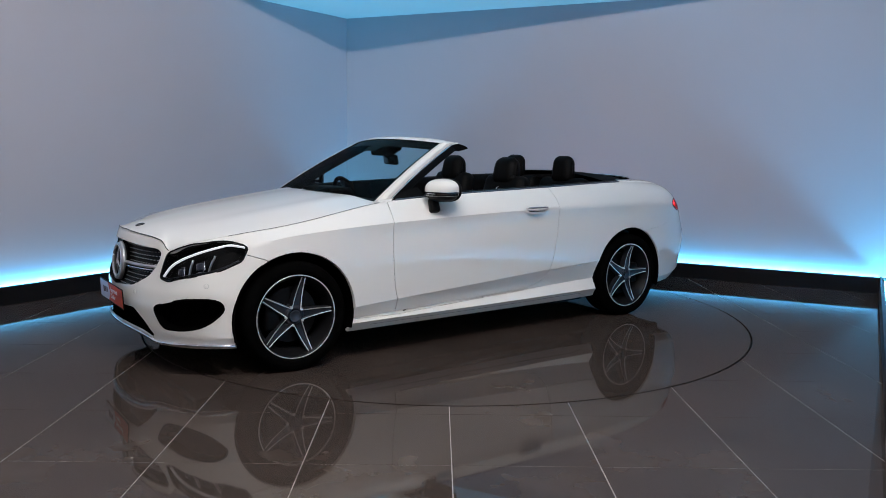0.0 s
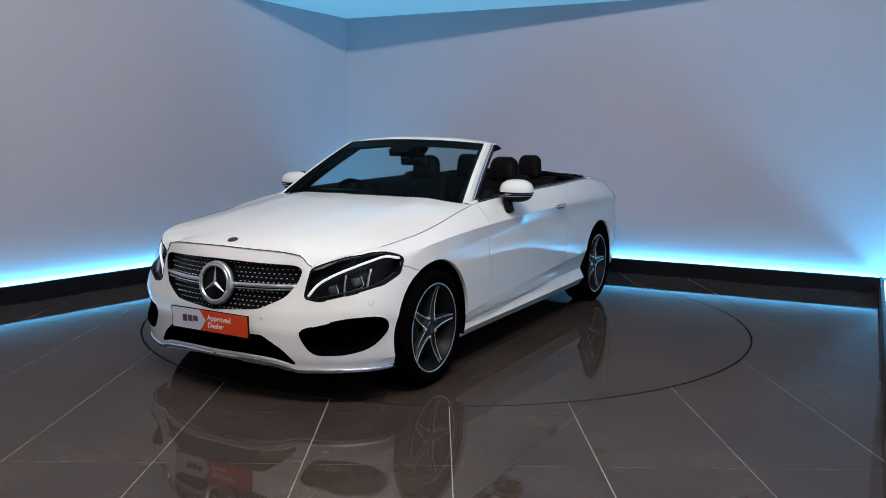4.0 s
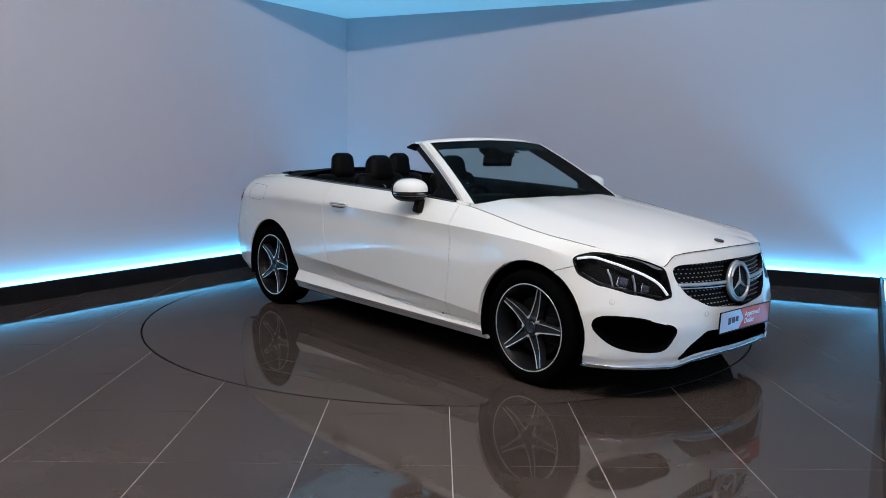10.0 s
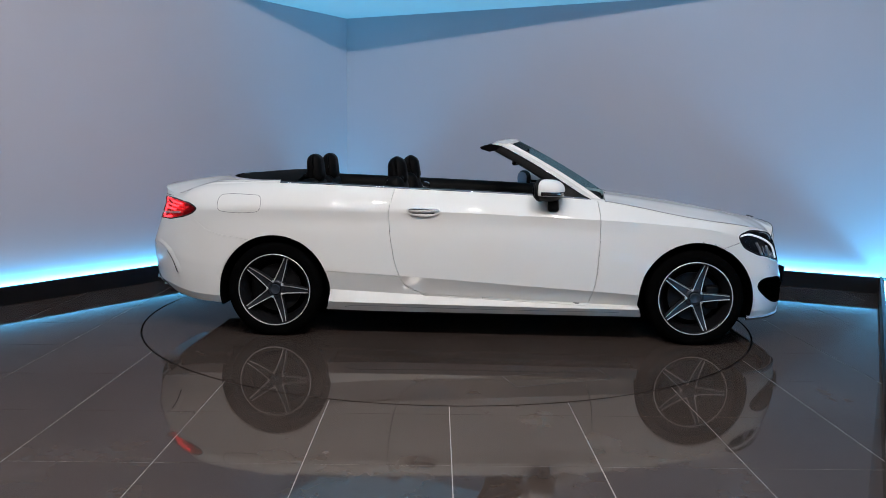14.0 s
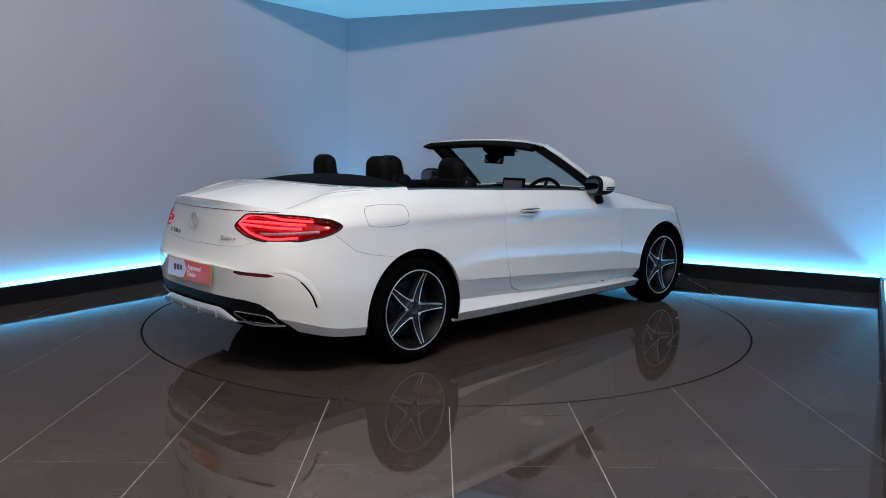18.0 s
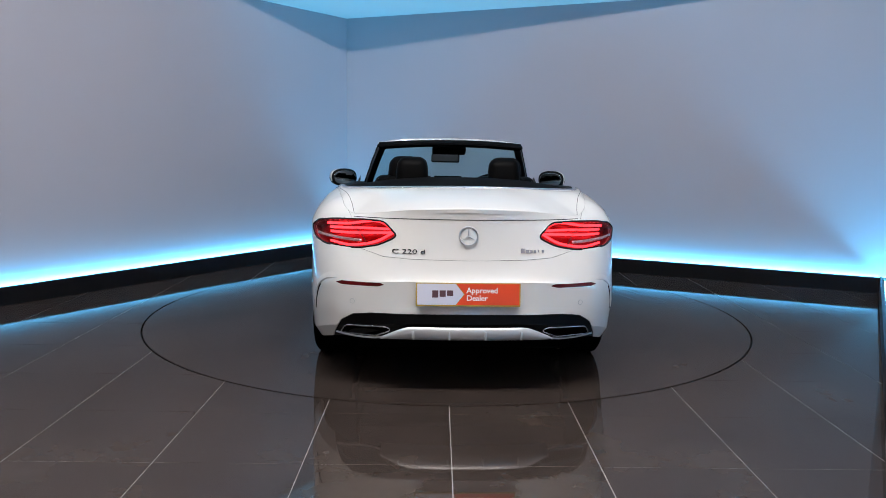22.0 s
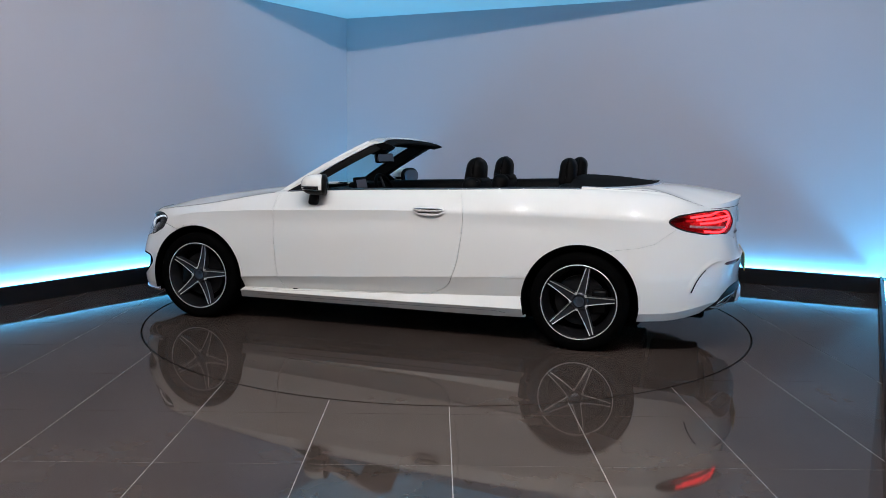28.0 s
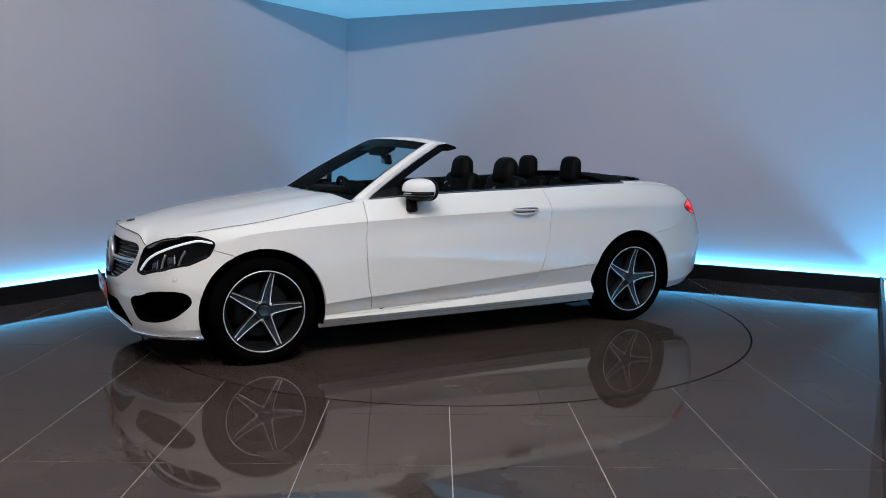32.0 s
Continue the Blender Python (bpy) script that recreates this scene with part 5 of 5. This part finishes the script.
m = Matrix.Translation((2.043, 0, float(crown(2.043)) + 0.003)) @ n.to_track_quat("Z", "Y").to_matrix().to_4x4()
ring(bm, [(0.0, 0.003), (0.019, 0.002), (0.0195, 0.005), (0.026, 0.005), (0.028, -0.002), (0.0, -0.002)], 32, m, closed=False)
part("bonnet_badge", bm, material("badge_grey", (0.12, 0.12, 0.13), 0.2, 0.9), car, "small round grey and chrome bonnet badge", True)

intakes = pair("side_intake", hollow(panels["intake"], 0.07), VOID, car, "black side air intake", False)
bm = hollow(panels["lower_grille"], 0.06)
for line, mat in (([q for q in seam_path if q.y < 0.52], SEAM), ([q for q in seam_path if q.y > 0.52 and q.x < 1.78], SEAM_LIGHT)):
    bm_seam = bmesh.new()
    ribbon(bm_seam, [q + Vector((0.002, 0, 0.0012)) for q in line], [Vector((0.3, 0, 1))] * len(line), 0.0046, 0.0013)
    pair("bonnet_seam", bm_seam, mat, bonnet)
# Black strip added over the intake's rim to cover bright specks of light.
bm_edge = bmesh.new()
ribbon(bm_edge, *rim_of(INTAKE, FRONT, 0.0003), 0.013, 0.0014, closed=True)
pair("intake_rim_cover", bm_edge, VOID, intakes)
low = pair("lower_intake", bm, VOID, car, "black lower air intake", False)
bm = bmesh.new()
path, ups = along([(0.002, 0.226), (0.25, 0.224), (0.40, 0.206), (0.485, 0.186), (0.56, 0.188), (0.66, 0.191), (0.76, 0.193), (0.800, 0.193), (0.838, 0.190)], FRONT, 0.005, 70)
path[0].y, ups[0].y = 0.0, 0.0
ups[1].y = 0.0
ribbon(bm, path, ups, 0.025, 0.009)
pair("front_lip", bm, CHROME, car, "chrome strip along the front lip")
bm = bmesh.new()
path, ups = along([(0.002, 0.244), (0.25, 0.242), (0.38, 0.228), (0.45, 0.208)], FRONT, 0.006, 40)
path[0].y, ups[0].y = 0.0, 0.0
ups[1].y = 0.0
ribbon(bm, path, ups, 0.024, 0.004)
pair("front_splitter", bm, SILVER_PAINT, car, "silver splitter blade")
for y, z in ((0.305, 0.452), (0.79, 0.535)):
    p, n = on_body(y, z, FRONT, 0.0005)
    bm = bmesh.new()
    ring(bm, [(0.0, 0.001), (0.011, 0.001), (0.0125, 0.0)], 20, Matrix.Translation(p) @ n.to_track_quat("Z", "Y").to_matrix().to_4x4(), closed=False)
    pair("parking_sensor", bm, PAINT, car)
    bm = bmesh.new()
    ring(bm, [(0.0122, 0.0012), (0.0142, 0.0012), (0.0142, -0.001), (0.0122, -0.001)], 20, Matrix.Translation(p) @ n.to_track_quat("Z", "Y").to_matrix().to_4x4())
    pair("sensor_ring", bm, SENSOR_GREY, car)

# ---- tail ----
m_star = on_body(0.0, 0.858, REAR, 0.006)
AT = Matrix.Translation(m_star[0]) @ pose(0, 0, 0, 0, -90 + 4, 0) @ pose(0, 0, 0, 0, 0, 180)
emblem(AT, 0.047, 0.0045, "rear_emblem", boot_lid)
bm = bmesh.new()
path, ups = along([(-0.002, 0.940), (-0.30, 0.939), (-0.60, 0.935)], REAR, 0.0005, 30)
ribbon(bm, path, ups, 0.004, 0.0012)
pair("boot_crease", bm, SEAM, boot_lid)


def lettering(text, size, m, mat, parent, name="lettering", thick=0.0015, stretch=1.0, bold=0.0):
    data = bpy.data.curves.new(name, "FONT")
    data.body, data.size, data.extrude, data.offset = text, size, thick, bold
    data.align_x, data.align_y = "LEFT", "CENTER"
    data.resolution_u = 3
    ob = new(name, data)
    bpy.context.view_layer.update()
    me = bpy.data.meshes.new_from_object(ob.evaluated_get(bpy.context.evaluated_depsgraph_get()))
    bpy.data.objects.remove(ob)
    me.transform(m @ Matrix.Diagonal((stretch, 1, 1, 1)))
    me.materials.clear()
    me.materials.append(mat)
    made = new(name, me)
    made.parent = parent
    return made


def rear_facing(y, z, lift=0.003):
    """A frame on the tail: x to the reader's right, y up."""
    p, n = on_body(-abs(y), z, REAR, lift)
    p.y = y
    near, away = (on_body(-abs(y - d), z, REAR)[0] for d in (0.0, 0.17))
    side = Vector((away.x - near.x, -0.17, 0)) if y > 0 else Vector((on_body(-abs(y) - 0.13, z, REAR)[0].x - near.x, -0.13, 0))
    side.normalize()
    out = (n - side * n.dot(side))
    out = Vector((out.x, out.y if y > 0 else -out.y, out.z))
    out = (out - side * out.dot(side)).normalized()
    up = out.cross(side).normalized()
    return Matrix.Translation(p) @ Matrix((side, up, out)).transposed().to_4x4()


lettering("C 220 d", 0.034, rear_facing(0.395, 0.770, 0.004), DARK_CHROME, boot_lid, "model_lettering", 0.002, 1.58, 0.0)
for k, (w, h) in enumerate(((0.026, 0.022), (0.022, 0.014), (0.018, 0.014), (0.016, 0.014), (0.006, 0.014), (0.014, 0.014))):
    bm = bmesh.new()
    box(bm, 0, w * 0.8, -0.008, h - 0.008, 0, 0.004, rear_facing(-0.272 - 0.021 * k - (0.006 if k else 0), 0.778, 0.002))
    part("badge_bar", bm, CHROME, boot_lid, "small chrome lettering bar")

# Rear apron: black insert, silver skid plate with fins, twin tailpipe trims.
bm = bmesh.new()
rows = []
for k in range(33):
    y = -0.45 + 0.90 * k / 32
    t = abs(y) / 0.45
    high = 0.384 - 0.060 * float(np.clip((t - 0.66) / 0.34, 0, 1)) ** 1.3
    x = on_body(-abs(y), 0.40, REAR, 0)[0].x
    rows.append([(x - 0.004, y, high), (x - 0.016, y, high - 0.010), (x - 0.012, y, max(0.318, high - 0.055)), (x + 0.03, y, 0.308), (x + 0.12, y, 0.300)])
skid = part("skid_plate", face_out(sheet(bm, rows)), SILVER_PAINT, diffuser, "silver skid plate with four fins", True)
for y in (-0.28, -0.095, 0.095, 0.28):
    x = on_body(-abs(y), 0.40, REAR, 0)[0].x
    bm = bmesh.new()
    rbox(bm, 0.050, 0.014, 0.046, pose(x + 0.005, y, 0.342), 0.005, 2, 0.9)
    part("skid_fin", bm, SILVER_PAINT, diffuser, smooth=True)
bm = bmesh.new()
shape = corners([(-0.668, 0.322), (-0.640, 0.370), (-0.42, 0.378), (-0.395, 0.360), (-0.475, 0.318)], 0.02)
path = [on_body(u, z, REAR, 0.004)[0] + Vector((0, 0, 0)) for u, z in shape]
tube(bm, path, 0.0042, 6, True)
pipes = pair("tailpipe_trim", bm, CHROME, car, "chrome tailpipe trim")
# Flat black sheet in place of the pipe's shaded inside.
bm = bmesh.new()
face = [bm.verts.new(p + Vector((-0.002, 0, 0))) for p in path]
bm.faces.new(face)
pair("pipe_mouth", bm, VOID, pipes, "flat black sheet standing for the shade inside the pipe", False)
bm = bmesh.new()
path, ups = along([(-0.690, 0.318), (-0.56, 0.306), (-0.47, 0.308), (-0.43, 0.318)], REAR, 0.007, 24)
ribbon(bm, path, ups, 0.007, 0.005)
pair("apron_edge", bm, SATIN, diffuser, "thin silver edge")
line = smooth_path([(-2.31, 0.69, 0.622), (-2.25, 0.735, 0.612), (-2.185, 0.787, 0.57), (-2.13, 0.817, 0.49), (-2.10, 0.826, 0.410)], 36)
path, ups = [], []
for q in line:
    spot, n, _, _ = body_tree.find_nearest(Vector(q))
    path.append(spot)
    ups.append(n if n.xy.dot(spot.xy) > 0 else -n)
fin = bmesh.new()
rows = []
for k, (p, n) in enumerate(zip(path, ups)):
    way = (path[min(k + 1, 35)] - path[max(k - 1, 0)]).normalized()
    out = way.cross(n).normalized()
    out = out if out.x > 0 else -out
    swell = min(1.0, k / 16) * min(1.0, (36 - k) / 7) * 0.0065
    rows.append([p - out * 0.004 - n * 0.004, p - out * 0.003 + n * swell * 0.8, p + n * swell, p + out * 0.012 + n * swell * 0.75, p + out * 0.034 - n * 0.0015])
pair("vent_fin", face_out(sheet(fin, rows)), PAINT, car)
bm = bmesh.new()
slot = range(17, 35)
ribbon(bm, [path[k] + ups[k] * 0.0018 + Vector((-0.007, -0.005, 0)) for k in slot], [ups[k] for k in slot], 0.011, 0.002)
pair("bumper_vent", bm, VOID, car, "black curved bumper vent")
for y, z in ((0.60, 0.505),):
    p, n = on_body(-y, z, REAR, 0.0005)
    bm = bmesh.new()
    ring(bm, [(0.0118, 0.0012), (0.0142, 0.0012), (0.0142, -0.001), (0.0118, -0.001)], 20, Matrix.Translation(p) @ n.to_track_quat("Z", "Y").to_matrix().to_4x4())
    pair("sensor_ring", bm, SENSOR_GREY, car)


# ---- dealer plates ----
def dealer_plate(m, label, edge):
    """A show plate: x to the reader's right, y up, z towards the reader."""
    bm = bmesh.new()
    box(bm, -0.268, 0.268, -0.060, 0.060, -0.006, 0, m)
    ob = part("number_plate", bm, edge, car, label)
    bm = bmesh.new()
    prism(bm, [(-0.262, -0.052), (-0.065, -0.052), (-0.022, 0.002), (-0.065, 0.056), (-0.262, 0.056)], 0.0, 0.0015)
    bmesh.ops.transform(bm, matrix=m, verts=bm.verts)
    part("white_field", bm, PLATE_WHITE, ob, "white arrow-shaped field")
    bm = bmesh.new()
    prism(bm, [(-0.061, -0.052), (0.262, -0.052), (0.262, 0.056), (-0.061, 0.056), (-0.018, 0.002)], 0.0, 0.0015)
    bmesh.ops.transform(bm, matrix=m, verts=bm.verts)
    part("orange_field", bm, PLATE_ORANGE, ob, "orange-red field")
    lettering("Approved", 0.040, m @ Matrix.Translation((-0.010, 0.021, 0.0016)), LETTER_WHITE, ob, "lettering", 0.0004, 1.0, 0.0008)
    lettering("Dealer", 0.040, m @ Matrix.Translation((-0.010, -0.018, 0.0016)), LETTER_WHITE, ob, "lettering", 0.0004, 1.0, 0.0008)
    for k in range(3):
        bm = bmesh.new()
        x0 = -0.185 + 0.038 * k
        box(bm, x0, x0 + 0.031, -0.015 + 0.004 * k, 0.022, 0.0015, 0.0022, m)
        part("logo_bar", bm, LETTER_GREY, ob, "dark red logo bars")
    return ob


front_m = Matrix.Translation((2.226, 0, 0.402)) @ Matrix((Vector((0, 1, 0)), Vector((0.05, 0, 1)).normalized(), Vector((1, 0, -0.05)).normalized())).transposed().to_4x4()
dealer_plate(front_m, "white and orange dealer plate on the front bumper", BLACK_TRIM)
rear_m = Matrix.Translation((-2.452, 0, 0.561)) @ Matrix((Vector((0, -1, 0)), Vector((0.08, 0, 1)).normalized(), Vector((-1, 0, 0.08)).normalized())).transposed().to_4x4()
dealer_plate(rear_m, "white and orange dealer plate on the rear bumper", PLATE_YELLOW)

# ---- small seams and marks on the flanks ----
def flank_strip(points, left=True, right=True, width=0.004, mat=SEAM):
    path, ups = along([side_pt(*q) for q in points], SIDE, 0.0004, 40)
    bm = bmesh.new()
    ribbon(bm, path, ups, width, 0.001)
    ob = part("flank_line", bm, mat, car, smooth=True)
    if right:
        other = new("flank_line", flipped(ob.data, "flank_line"))
        other.parent = car
    if not left:
        me = ob.data
        bpy.data.objects.remove(ob)


# Grey strip that paints the shade line along the sill's crease.
flank_strip([(0.92, 0.214), (0.3, 0.214), (-0.4, 0.218), (-0.80, 0.224), (-0.90, 0.222), (-0.94, 0.212)], width=0.0032, mat=SEAM_LIGHT)
flap = corners([(-1.500, 0.966), (-1.505, 0.852), (-1.805, 0.852), (-1.800, 0.966)], 0.045)
flank_strip(flap + flap[:1], left=False, width=0.0024)
path = [settle(x, y) for x, y in smooth_path([(-1.42, 0.738), (-1.50, 0.742), (-1.62, 0.730), (-1.80, 0.688), (-1.96, 0.645), (-2.06, 0.622), (-2.16, 0.605)], 40)]
bm = bmesh.new()
ribbon(bm, path, [Vector((0, 0.15, 1))] * len(path), 0.0028, 0.0008)
pair("deck_seam", bm, SEAM, deck)


# ---- what moves ----
TURNS = [(0.0, -143.7), (1.0, -143.7), (1.5, -142.75), (2.0, -140.2), (2.5, -135.9), (3.0, -130.1), (3.5, -124.3), (5.5, -101.1), (8.0, -71.6),
         (11.0, -36.8), (14.0, -2.0), (17.0, 32.9), (20.0, 68.3), (23.0, 104.3), (26.0, 140.0), (28.0, 163.3), (30.0, 186.4), (31.0, 197.8), (32.0, 208.8)]
CAR_SHIFT = (0.276, -0.025)


def motions():
    walk(table, [(t, pose(0, 0, 0, 0, 0, a)) for t, a in TURNS])
    rows = []
    for t, a in TURNS:
        c, s = math.cos(radians(a)), math.sin(radians(a))
        rows.append((t, pose(c * CAR_SHIFT[0] - s * CAR_SHIFT[1], s * CAR_SHIFT[0] + c * CAR_SHIFT[1], 0, 0, 0, a)))
    walk(car, rows)


motions()
